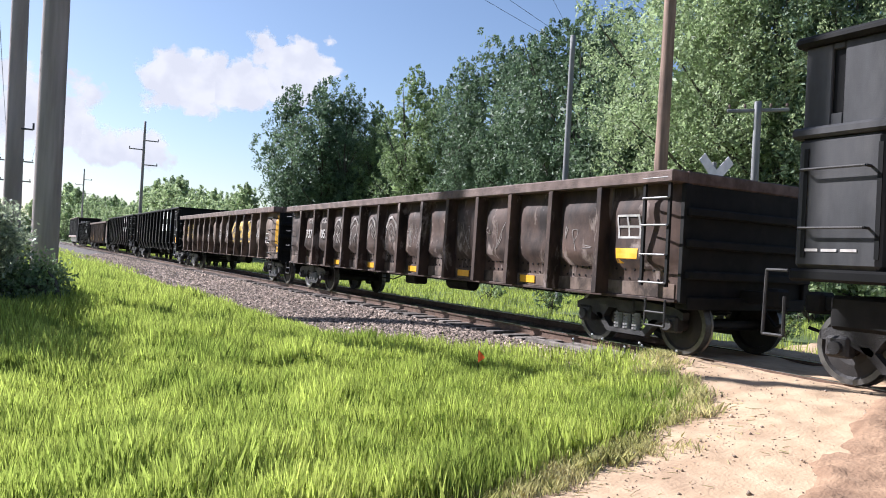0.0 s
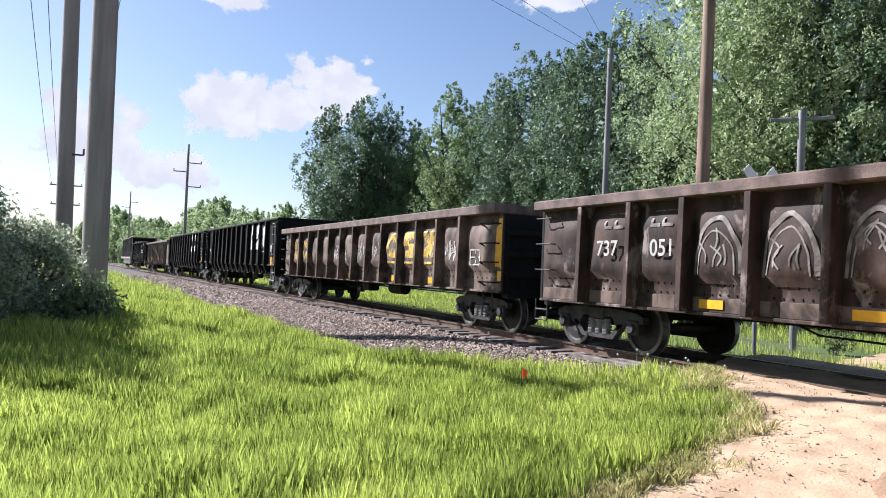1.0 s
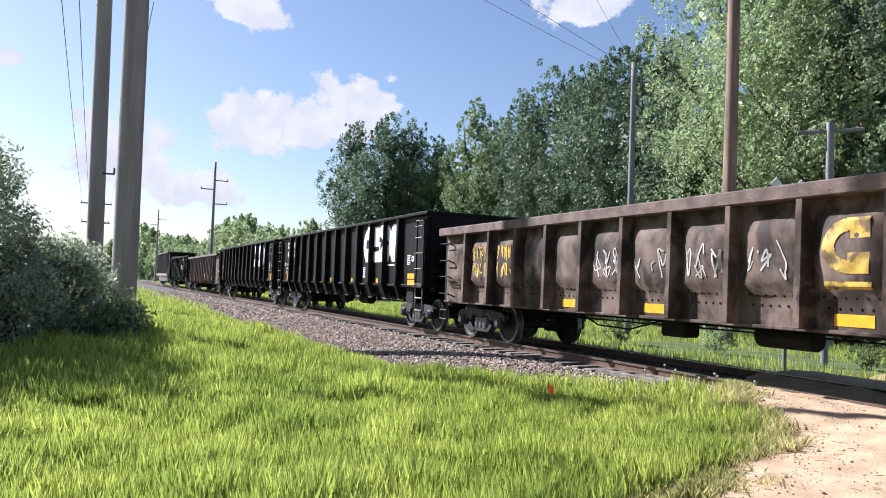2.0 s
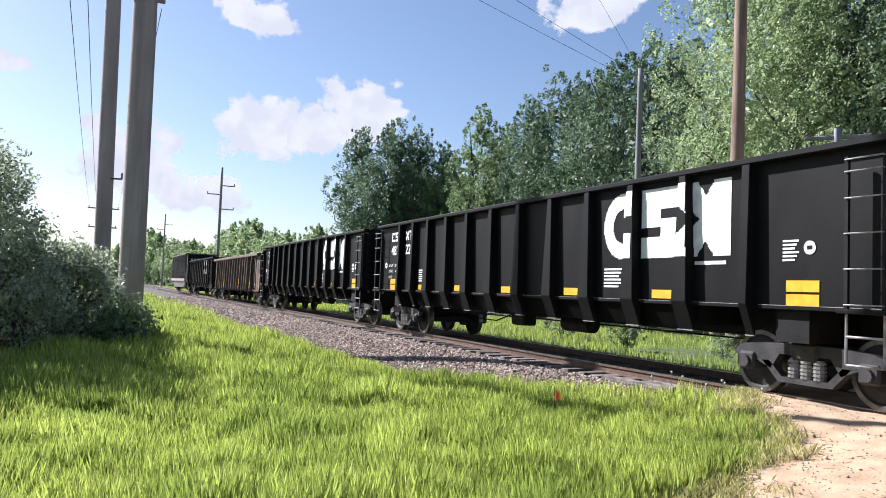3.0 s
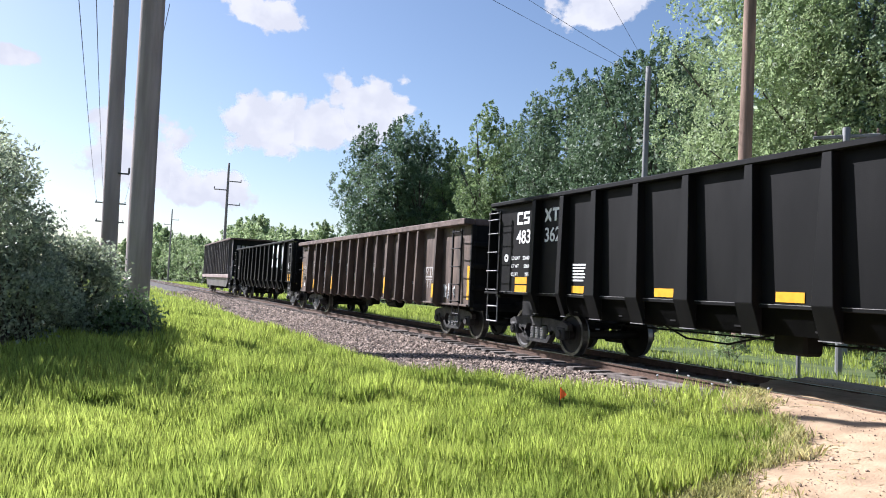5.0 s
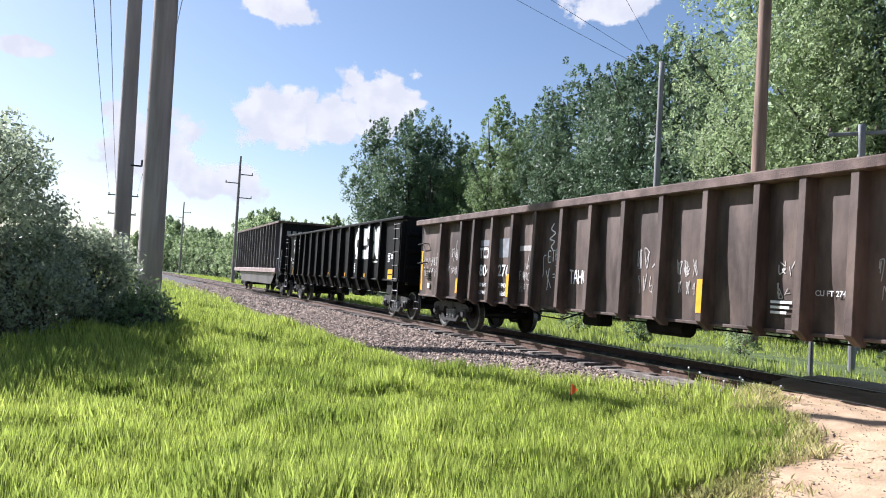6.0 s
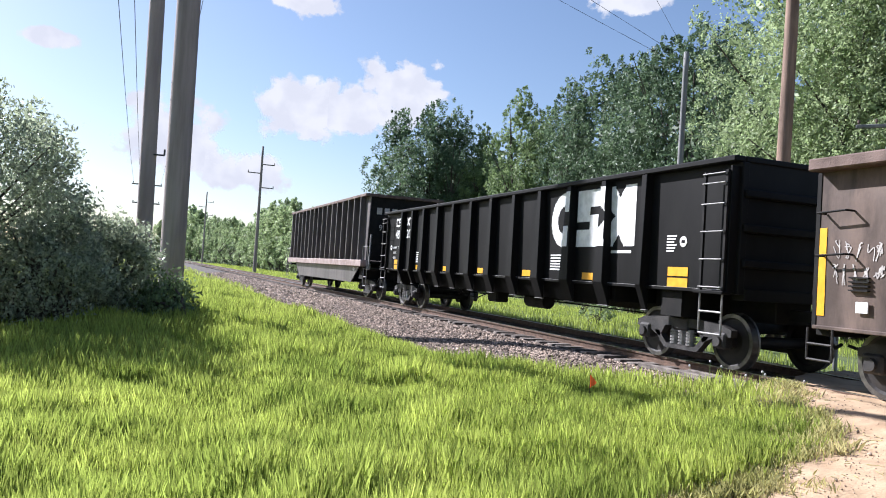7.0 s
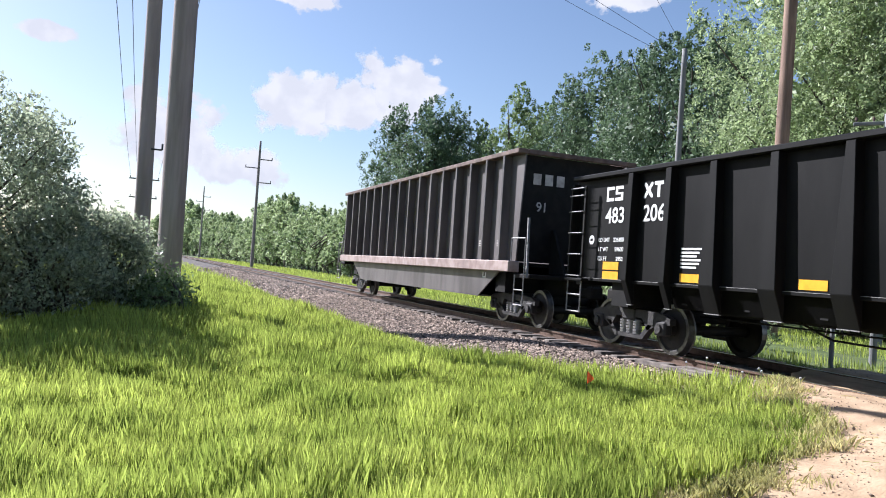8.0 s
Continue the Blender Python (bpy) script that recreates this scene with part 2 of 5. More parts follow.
def grid_mesh(name, xs, ys, zf, material):
    gx, gy = np.meshgrid(xs, ys)
    v = np.stack([gx, gy, zf(gx, gy)], -1).reshape(-1, 3)
    nx, ny = len(xs), len(ys)
    i = (np.arange(ny - 1)[:, None] * nx + np.arange(nx - 1)[None]).ravel()
    f = np.stack([i, i + 1, i + nx + 1, i + nx], -1)
    return new(name, big_mesh(name, v, f, 4, material, True))


def steps(*pairs):
    """Coordinates with a spacing that changes from stretch to stretch."""
    out = []
    for (a, d), (b, _) in zip(pairs, pairs[1:]):
        out += list(np.arange(a, b, d))
    return np.array(out + [pairs[-1][0]])


ground = grid_mesh("ground", steps((-1500, 150), (-90, 10), (-12, 0.5), (16, 4), (60, 20), (160, 200), (1500, 1)),
                   steps((-600, 100), (-30, 5), (0, 0.5), (40, 5), (120, 20), (400, 200), (2400, 1)),
                   lambda x, y: ground_z(x, y) - 0.02, M["earth"])
tagged(ground, "meadow ground with short green growth beside the railway", "ground", kind="structure")

bed = grid_mesh("ballast", np.linspace(TRACK_X - 4.6, TRACK_X + 3.1, 45), steps((-60, 4), (0, 0.4), (60, 4), (400, 1)),
                lambda x, y: bed_z(x) + 0.012 * np.sin(7 * x + 3 * y) * np.sin(5 * y - 2 * x), M["ballast"])
tagged(bed, "grey brown crushed stone ballast bed under the track", "ballast bed", kind="structure")


def road_z(x, y):
    up = 0.395 * smooth_step(3.5, TRACK_X - 1.2, x) * (1 - smooth_step(TRACK_X + 1.3, 15, x))
    rut = -0.02 * np.exp(-((y - 3.1 - 0.35 * x) / 0.35) ** 2)
    return np.maximum(ground_z(x, y) * 0.4, 0) + up + rut + 0.012 * np.sin(9 * x + 2 * y) * np.sin(6 * y - 3 * x) + 0.02


def build_road():
    xs = steps((-9, 0.5), (2, 0.09), (11, 0.4), (40, 1))
    rows = 110
    v, f = [], []
    for i, x in enumerate(xs):
        top = float(road_edge(x)) + 0.16 * noise.noise((x * 1.3, 0, 3)) + 0.07 * noise.noise((x * 5, 1, 3))
        for j in range(rows):
            y = top - (j / (rows - 1)) ** 1.4 * 16
            z = float(road_z(x, y)) + 0.014 * noise.noise((x * 3, y * 3, 5)) + 0.008 * noise.noise((x * 9, y * 9, 7))
            if j == 0:
                z = float(ground_z(x, y)) - 0.05
            v.append((x, y, z))
    for i in range(len(xs) - 1):
        for j in range(rows - 1):
            a = i * rows + j
            f.append((a, a + 1, a + rows + 1, a + rows))
    ob = new("dirt_road", big_mesh("dirt_road", v, f, 4, M["road"], True))
    return tagged(ob, "sandy light brown dirt road crossing the railway track", "dirt road", kind="structure")


build_road()


# ---- track ----
def build_track():
    track = tagged(new("railway_track"), "single railway track of worn steel rails on weathered wooden ties", "railway track", kind="structure")
    for side in (-1, 1):
        x = TRACK_X + side * 0.7525
        bm = bmesh.new()
        prof = [(-0.07, 0), (0.07, 0), (0.07, 0.012), (0.012, 0.03), (0.01, 0.105), (0.036, 0.115), (0.036, 0.146), (-0.036, 0.146), (-0.036, 0.115), (-0.01, 0.105), (-0.012, 0.03), (-0.07, 0.012)]
        a = [bm.verts.new((x + px, -60, RAIL_Z - 0.15 + pz)) for px, pz in prof]
        b = [bm.verts.new((x + px, 420, RAIL_Z - 0.15 + pz)) for px, pz in prof]
        for i in range(len(prof)):
            j = (i + 1) % len(prof)
            bm.faces.new((a[i], b[i], b[j], a[j]))
        rail = part("rail", bm, M["rail_side"], track)
        bm = bmesh.new()
        box(bm, x - 0.034, x + 0.034, -60, 420, RAIL_Z - 0.0035, RAIL_Z)
        part("rail_head", bm, M["rail_top"], rail, "polished bright running surface")
    variants = []
    for k in range(4):
        bm = bmesh.new()
        box(bm, -1.3, 1.3, -0.115, 0.115, -0.17, 0.0, 0.012)
        for vtx in bm.verts:
            vtx.co += Vector((noise.noise(vtx.co * 3 + Vector((k, 0, 0))) * 0.03, noise.noise(vtx.co * 4 + Vector((0, k, 0))) * 0.015, noise.noise(vtx.co * 3 + Vector((0, 0, k))) * 0.008))
        variants.append(mesh_of(bm, M["tie"]))
    r = random.Random(4)
    y, i = 8.35, 0
    while y < 118:
        tie = new("tie", variants[r.randrange(4)])
        tie.parent = track
        tie.matrix_basis = pose(TRACK_X + r.uniform(-0.06, 0.06), y, 0.318 + r.uniform(-0.006, 0.006), r.uniform(-1, 1), r.uniform(-.4, .4), r.uniform(-1.2, 1.2))
        y += 0.5 + r.uniform(-0.03, 0.03)
    bm = bmesh.new()
    yy = 118.0
    while yy < 330:
        box(bm, TRACK_X - 1.3, TRACK_X + 1.3, yy - 0.11, yy + 0.11, 0.15, 0.32)
        yy += 0.52
    tagged(part("far_ties", bm, M["tie"], track), kind="stuff")
    return track


build_track()


def build_stones():
    """Loose stones over the bed: deformed boxes."""
    def scatter(n, x0, x1, y0, y1, s0, s1):
        c = np.empty((n, 3))
        c[:, 0], c[:, 1] = rng.uniform(x0, x1, n), y0 + (y1 - y0) * rng.uniform(0, 1, n) ** 1.5
        c[:, 2] = bed_z(c[:, 0]) + rng.uniform(-0.01, 0.02, n) - 0.02 * (np.abs(c[:, 0] - TRACK_X) < 1.4)
        keep = (c[:, 1] > road_edge(c[:, 0]) - 0.15 + rng.normal(0, 0.12, n))
        edge = TRACK_X - 4.25 + 0.25 * np.sin(c[:, 1] * 0.9) + rng.normal(0, 0.15, n)
        keep &= (c[:, 0] > edge) & (c[:, 0] > np.interp(c[:, 1], (5, 8.4, 10.5, 12.5), (8.0, 6.8, 5.4, 4.4)))
        c = c[keep]
        return c, rng.uniform(s0, s1, len(c))
    sets = [scatter(52000, TRACK_X - 4.5, TRACK_X - 0.85, 5.5, 30, 0.014, 0.032), scatter(8000, TRACK_X - 4.5, TRACK_X - 0.85, 28, 75, 0.035, 0.06),
            scatter(4000, TRACK_X - 0.7, TRACK_X + 0.7, 7, 40, 0.02, 0.04), scatter(3000, TRACK_X + 0.8, TRACK_X + 3.2, 7, 45, 0.025, 0.05)]
    c = np.concatenate([s[0] for s in sets])
    s = np.concatenate([s[1] for s in sets])
    n = len(c)
    base = np.array([(1, 0.3, 0), (-0.3, 1, 0), (-1, -0.3, 0), (0.3, -1, 0), (0.2, 0.1, 0.9), (0, 0, -0.9)], float)
    v = (base[None] + rng.uniform(-0.4, 0.4, (n, 6, 3))) * s[:, None, None] * 1.2
    a, b = rng.uniform(0, 6.28, n), rng.uniform(-0.7, 0.7, n)
    x, y, z = v[..., 0].copy(), v[..., 1].copy(), v[..., 2].copy()
    ca_, sa_, cb, sb = np.cos(a)[:, None], np.sin(a)[:, None], np.cos(b)[:, None], np.sin(b)[:, None]
    y, z = y * cb - z * sb, y * sb + z * cb
    v = np.stack([x * ca_ - y * sa_, x * sa_ + y * ca_, z * 0.85], -1) + c[:, None]
    q = np.array([(0, 1, 4), (1, 2, 4), (2, 3, 4), (3, 0, 4), (1, 0, 5), (3, 2, 5)])
    f = (np.arange(n)[:, None, None] * 6 + q[None]).reshape(-1, 3)
    ob = new("ballast_stones", big_mesh("ballast_stones", v.reshape(-1, 3), f, 3, M["stone"]))
    tagged(ob, "loose grey and pinkish crushed stones beside the rails", "gravel", kind="stuff")


build_stones()


# ---- grass ----
def blades(name, n, region, h0, h1, w, material, label, lean=0.15, category="grass", short_edge=False):
    """Slender bent grass blades; region gives n places."""
    p = region(n)
    n = len(p)
    h = rng.uniform(h0, h1, n) * (0.85 + 0.3 * (0.5 + 0.5 * np.sin(p[:, 0] * 1.9 + 1.3 * np.sin(p[:, 1] * 0.8)) * np.sin(p[:, 1] * 1.4 + p[:, 0] * .5)))
    if short_edge:
        h = h * np.clip(0.45 + (grass_limit(p[:, 1]) - p[:, 0]) * 0.6, 0.4, 1)
    h = h * (0.8 + 0.4 * np.clip(0.5 + 0.55 * np.sin(p[:, 0] * 4.3 + 2 * np.sin(p[:, 1] * 2.1)) * np.sin(p[:, 1] * 3.7 + np.sin(p[:, 0] * 3)), 0, 1))
    a = rng.uniform(0, 6.28, n)
    d = rng.uniform(0, 6.28, n)
    ln = lean * 2 * rng.uniform(0.05, 1, n) ** 1.6 * h
    out = np.stack([np.cos(d) * ln, np.sin(d) * ln, np.zeros(n)], -1)
    up = np.stack([np.zeros(n), np.zeros(n), h], -1)
    side = np.stack([np.cos(a), np.sin(a), np.zeros(n)], -1) * w
    v = np.stack([p - side, p + side, p + out * 0.3 + up * 0.6 + side, p + out + up], 1).reshape(-1, 3)
    f = (np.arange(n)[:, None, None] * 4 + np.array([[0, 1, 2], [0, 2, 3]])[None]).reshape(-1, 3)
    ob = new(name, big_mesh(name, v, f, 3, material))
    return tagged(ob, label, category, kind="stuff")


def grass_limit(y):
    """Where the meadow ends towards the ballast."""
    return np.interp(y, (5.0, 7.6, 8.4, 9.3, 10.5, 12.5, 20, 40), (8.2, 7.6, 7.1, 6.5, 5.7, 5.05, 4.9, 4.85)) + 0.15 * np.sin(y * 1.9)


def meadow(y0, y1, power=1.0):
    def region(n):
        y = y0 + (y1 - y0) * rng.uniform(0, 1, n) ** power
        left = -0.16 * y - 1.5
        right = np.minimum(0.95 * y + 1.5, grass_limit(y))
        x = left + (right - left) * rng.uniform(0, 1, n)
        ok = (y > road_edge(x) + 0.1 + rng.normal(0, 0.12, n)) & (x < right + rng.normal(0, 0.15, n))
        x, y = x[ok], y[ok]
        return np.stack([x, y, ground_z(x, y) - 0.03], -1)
    return region


def bank_edge(n):
    y = rng.uniform(5.6, 11.0, n)
    x = rng.uniform(4.5, 8.3, n)
    ok = (y > road_edge(x) + rng.normal(0, 0.15, n)) & (x < grass_limit(y) + 0.45) & (rng.uniform(0, 1, n) < 1.2 - (x - 4.5) * 0.22)
    x, y = x[ok], y[ok]
    return np.stack([x, y, np.maximum(ground_z(x, y), bed_z(x)) - 0.03], -1)


def road_tufts(n):
    """Tufts along the ragged edge of the road."""
    k = 120
    cx = rng.uniform(2.0, 8.2, k)
    cy = road_edge(cx) + rng.normal(-0.04, 0.17, k)
    i = rng.integers(0, k, n)
    x, y = cx[i] + rng.normal(0, 0.07, n), cy[i] + rng.normal(0, 0.07, n)
    return np.stack([x, y, np.maximum(ground_z(x, y), 0.02 + 0.395 * smooth_step(3.5, TRACK_X - 1.2, x)) - 0.03], -1)


def far_side(n):
    y = rng.uniform(2, 60, n)
    x = rng.uniform(TRACK_X + 2.5, 24, n)
    ok = ~((x > 15.5) & (x < 18) & (y < 20))
    x, y = x[ok], y[ok]
    return np.stack([x, y, ground_z(x, y) - 0.03], -1)


def long_verge(n):
    y = 40 + 160 * rng.uniform(0, 1, n) ** 1.6
    s = rng.uniform(0, 1, n) < 0.6
    x = np.where(s, rng.uniform(-14, 5.7, n), rng.uniform(12.3, 20, n))
    return np.stack([x, y, ground_z(x, y) - 0.03], -1)


MEADOW = "tall bright green uncut meadow grass"
blades("grass", 360000, meadow(3.0, 9.8), 0.10, 0.37, 0.0021, M["grass"], MEADOW, short_edge=True)
blades("grass", 240000, meadow(9.0, 19, 1.2), 0.16, 0.45, 0.0036, M["grass"], MEADOW, short_edge=True)
blades("grass", 80000, meadow(18, 45, 1.4), 0.18, 0.42, 0.009, M["grass"], MEADOW, short_edge=True)
blades("grass", 34000, bank_edge, 0.06, 0.28, 0.003, M["grass"], "sparse grass tufts at the gravel's edge")
blades("grass", 14000, road_tufts, 0.03, 0.13, 0.0024, M["dry_grass"], "dry grass tufts along the road's ragged edge", 0.35)
blades("grass", 50000, far_side, 0.08, 0.3, 0.008, M["grass"], "green grass verge beyond the railway track")
blades("grass", 40000, long_verge, 0.12, 0.34, 0.028, M["grass"], "green grass verge along the far track")


# ---- foliage ----
def leaf_cloud(centres, radii, per, size, seed, stretch=(1, 1, 0.8)):
    """Leaf quads round clump centres."""
    g = np.random.default_rng(seed)
    n = len(centres) * per
    c = np.repeat(centres, per, 0)
    r = np.repeat(radii, per, 0)
    d = g.normal(0, 1, (n, 3))
    d /= np.linalg.norm(d, axis=1)[:, None]
    p = c + d * (r * g.uniform(0.35, 1.0, n) ** 0.5)[:, None] * np.array(stretch)
    u = g.normal(0, 1, (n, 3))
    u /= np.linalg.norm(u, axis=1)[:, None]
    w = np.cross(u, d + 0.4 * g.normal(0, 1, (n, 3)))
    w /= np.linalg.norm(w, axis=1)[:, None] + 1e-9
    s = (size * g.uniform(0.6, 1.3, n))[:, None]
    v = np.stack([p - u * s, p + w * s * 0.45, p + u * s, p - w * s * 0.45], 1).reshape(-1, 3)
    return v, np.arange(n * 4).reshape(-1, 4)


def crown_points(n, h, width, base, seed, lobes=9, top=0.5):
    """Clump centres and radii over the lobes of an uneven crown, each lobe drawn out upwards along its limb; top: where the crown is broadest."""
    g = np.random.default_rng(seed)
    lob = []
    for i in range(lobes):
        t = (i + g.uniform(0.1, 0.9)) / lobes
        around = 2.4 * i + g.uniform(-0.6, 0.6)
        shape = math.sin(math.pi * min(1.0, 0.5 * t / top if t < top else 0.5 + 0.46 * (t - top) / (1 - top))) ** 0.7
        shape = max(shape, 0.55 if t < top else 0.25)
        r = width * g.uniform(0.30, 0.46) * (0.65 + 0.35 * shape)
        off = max(0.0, width * shape * g.uniform(0.75, 1.1) - r * 0.8)
        lob.append((off * math.cos(around), off * math.sin(around), base + r + (h - base - 2 * r) * t, r))
    lob.append((0, 0, h - width * 0.3, width * 0.22))
    lob = np.array(lob)
    w = lob[:, 3] ** 2
    pick = g.choice(len(lob), n, p=w / w.sum())
    d = g.normal(0, 1, (n, 3))
    d[:, 2] = d[:, 2] * 0.9 + 0.25
    d /= np.linalg.norm(d, axis=1)[:, None]
    c = lob[pick]
    k = g.uniform(0.72, 1.04, n)[:, None]
    out = c[:, :3] + d * c[:, 3:] * k * np.array([1, 1, 1.25])
    # some tips shoot out above their lobe
    tip = g.uniform(0, 1, n) < 0.16
    out[tip] += (d[tip] * np.array([0.5, 0.5, 0]) + np.array([0, 0, 1])) * (width * g.uniform(0.05, 0.26, tip.sum()))[:, None]
    out[:, 2] = np.clip(out[:, 2], base * 0.5, h)
    rad = c[:, 3] * g.uniform(0.16, 0.34, n) * np.where(tip, 0.6, 1)
    return out, rad


def trunk_mesh(h, r, points, seed, stems=1):
    g = random.Random(seed)
    bm = bmesh.new()
    for s in range(stems):
        base = Vector((g.uniform(-.3, .3) * (stems > 1), g.uniform(-.3, .3) * (stems > 1), -0.1))
        pts = [base]
        for k in range(1, 6):
            pts.append(base + Vector((g.uniform(-.25, .25) * k * .3 + (s - stems / 2) * .3 * k, g.uniform(-.25, .25) * k * .3, h * 0.82 * k / 5)))
        for k in range(5):
            tube(bm, pts[k], pts[k + 1], r * (1 - k / 5.6), r * (1 - (k + 1) / 5.6), 8, False)
        for p in points[s::max(1, len(points) // (14 if h > 5 else 6))]:
            p = Vector(p)
            t = max(0.25, min(0.95, (p.z / h) * 0.75))
            k = min(4, int(t * 5))
            q = pts[k].lerp(pts[k + 1], t * 5 - k)
            m = q.lerp(p, 0.5) + Vector((0, 0, 0.3))
            tube(bm, q, m, r * 0.35 * (1 - t) + 0.03, r * 0.15 + 0.02, 5, False)
            tube(bm, m, p, r * 0.15 + 0.02, 0.015, 5, False)
    return bm


def tree_proto(h, width, base, seed, material, clumps=150, per=70, size=0.2, label="", stems=1, name="tree", category="tree", lobes=9):
    root = tagged(new(name), label, category)
    pts, rad = crown_points(clumps, h, width, base, seed, lobes)
    part("trunk", trunk_mesh(h, 0.016 * h, pts, seed, stems), M["bark"], root, smooth=True)
    v, f = leaf_cloud(pts, rad, per, size, seed + 1, (0.85, 0.85, 1.3))
    if h > 8:
        # larger leaves deep in the crown
        inner = pts * np.array([0.62, 0.62, 0.95])
        v2, f2 = leaf_cloud(inner[::5], np.full(len(inner[::5]), width * 0.2), 12, size * 2.4, seed + 2)
        f = np.concatenate([f, f2 + len(v)])
        v = np.concatenate([v, v2])
    crown = new("crown", big_mesh("crown", v, f, 4, material))
    crown.parent = root
    return root


PROTOS = [
    tree_proto(16.0, 3.6, 0.8, 11, M["leaf_dark"], 620, 28, 0.105, "tall dense dark green deciduous tree in full leaf", lobes=26),
    tree_proto(15.0, 3.1, 0.6, 23, M["leaf_mid"], 600, 28, 0.10, "tall green deciduous tree with a pointed leafy crown", lobes=26),
    tree_proto(15.0, 4.0, 0.8, 37, M["leaf_dark"], 640, 28, 0.105, "broad dark green deciduous tree at the wood's edge", lobes=24),
    tree_proto(17.0, 4.2, 0.8, 51, M["leaf_light"], 900, 34, 0.075, "tall pale green willow-like tree with airy crown", lobes=32),
    # low far woods: distance haze is put into the paler leaf colour
    tree_proto(10.0, 4.0, 0.1, 67, M["leaf_light"], 260, 22, 0.2, "rounded green broadleaf tree", lobes=14),
    tree_proto(16.0, 5.0, 0.3, 71, M["leaf_dark"], 260, 22, 0.28, "dense dark green tree deeper in the woods", lobes=16),
]
SHRUBS = [
    tree_proto(3.6, 2.2, 0.05, 81, M["leaf_mid"], 84, 18, 0.14, "leafy green undergrowth shrub", 3, "shrub", "shrub", 9),
    tree_proto(3.0, 2.4, 0.05, 91, M["leaf_light"], 84, 18, 0.14, "leafy pale green undergrowth shrub", 3, "shrub", "shrub", 9),
]
USED = set()


def plant(proto, x, y, scale=1.0, turn=0.0, group="trees behind the track"):
    m = pose(x, y, float(ground_z(x, y)) - 0.05, 0, 0, turn)
    if proto.name not in USED:
        USED.add(proto.name)
        proto.matrix_basis = m
        ob = proto
    else:
        ob = copy_thing(proto, m)
    ob.scale = (scale,) * 3
    return tagged(ob, group=group)


def build_woods():
    # bearing (x over y), distance ahead, kind, height
    rows = [(0.318, 75, 0, 18.3), (0.366, 72, 2, 18.8), (0.406, 71, 0, 18.2), (0.45, 69, 1, 16.6), (0.508, 58, 1, 17.8), (0.552, 55, 1, 15.8), (0.60, 50, 0, 16.9),
            (0.655, 47, 2, 18.0), (0.708, 42.5, 0, 17.2), (0.77, 38, 2, 17.0), (0.835, 35, 0, 17.0), (0.895, 32.5, 2, 16.0),
            (1.025, 26.5, 3, 20.0), (1.12, 23.8, 3, 18.6), (1.21, 22.3, 3, 16.4), (1.33, 21, 3, 16.8), (1.46, 19.5, 0, 16.5), (1.62, 18, 3, 16.5), (1.85, 16, 0, 16.0)]
    heights = (16.0, 15.0, 15.0, 17.0, 10.0)
    r = random.Random(9)
    for b, y, k, h in rows:
        plant(PROTOS[k], b * y, y, h / heights[k], r.uniform(0, 360))
    for b, y, k, h in rows[:3] + rows[::2]:
        d = r.uniform(6, 9)
        plant(PROTOS[5], b * y + d, y + d * 0.6 + r.uniform(-2, 2), h / 16.0 * r.uniform(0.78, 0.88), r.uniform(0, 360))
    for b, y, k, h in rows:
        for j in range(2):
            plant(SHRUBS[r.randrange(2)], b * y - r.uniform(1.5, 4), y + r.uniform(-2.5, 2.5), r.uniform(0.7, 1.3), r.uniform(0, 360), "undergrowth by the woods")
    # lower woods further along the line
    for b, y, h in ((0.262, 84, 9.5), (0.245, 92, 9), (0.228, 100, 10.5), (0.21, 112, 9.5), (0.196, 118, 11), (0.182, 126, 12.5), (0.168, 132, 13.5), (0.155, 140, 12.5), (0.142, 150, 11), (0.128, 165, 11.5),
                    (0.115, 180, 12), (0.104, 200, 13), (0.093, 215, 13.5), (0.084, 240, 15), (0.074, 265, 17), (0.064, 285, 20), (0.054, 300, 21), (0.045, 310, 18), (0.034, 320, 15), (0.02, 320, 15), (0.0, 320, 15), (-0.02, 320, 15)):
        plant(PROTOS[4], b * y, y, h / 11.0 * r.uniform(0.85, 1.1), r.uniform(0, 360), "low woods along the line")
        plant(SHRUBS[r.randrange(2)], b * y - 2.0, y - 4, r.uniform(1.2, 2.0), r.uniform(0, 360), "low woods along the line")
        plant(SHRUBS[r.randrange(2)], b * y - 0.5, y + 3, r.uniform(1.2, 2.0), r.uniform(0, 360), "low woods along the line")


build_woods()


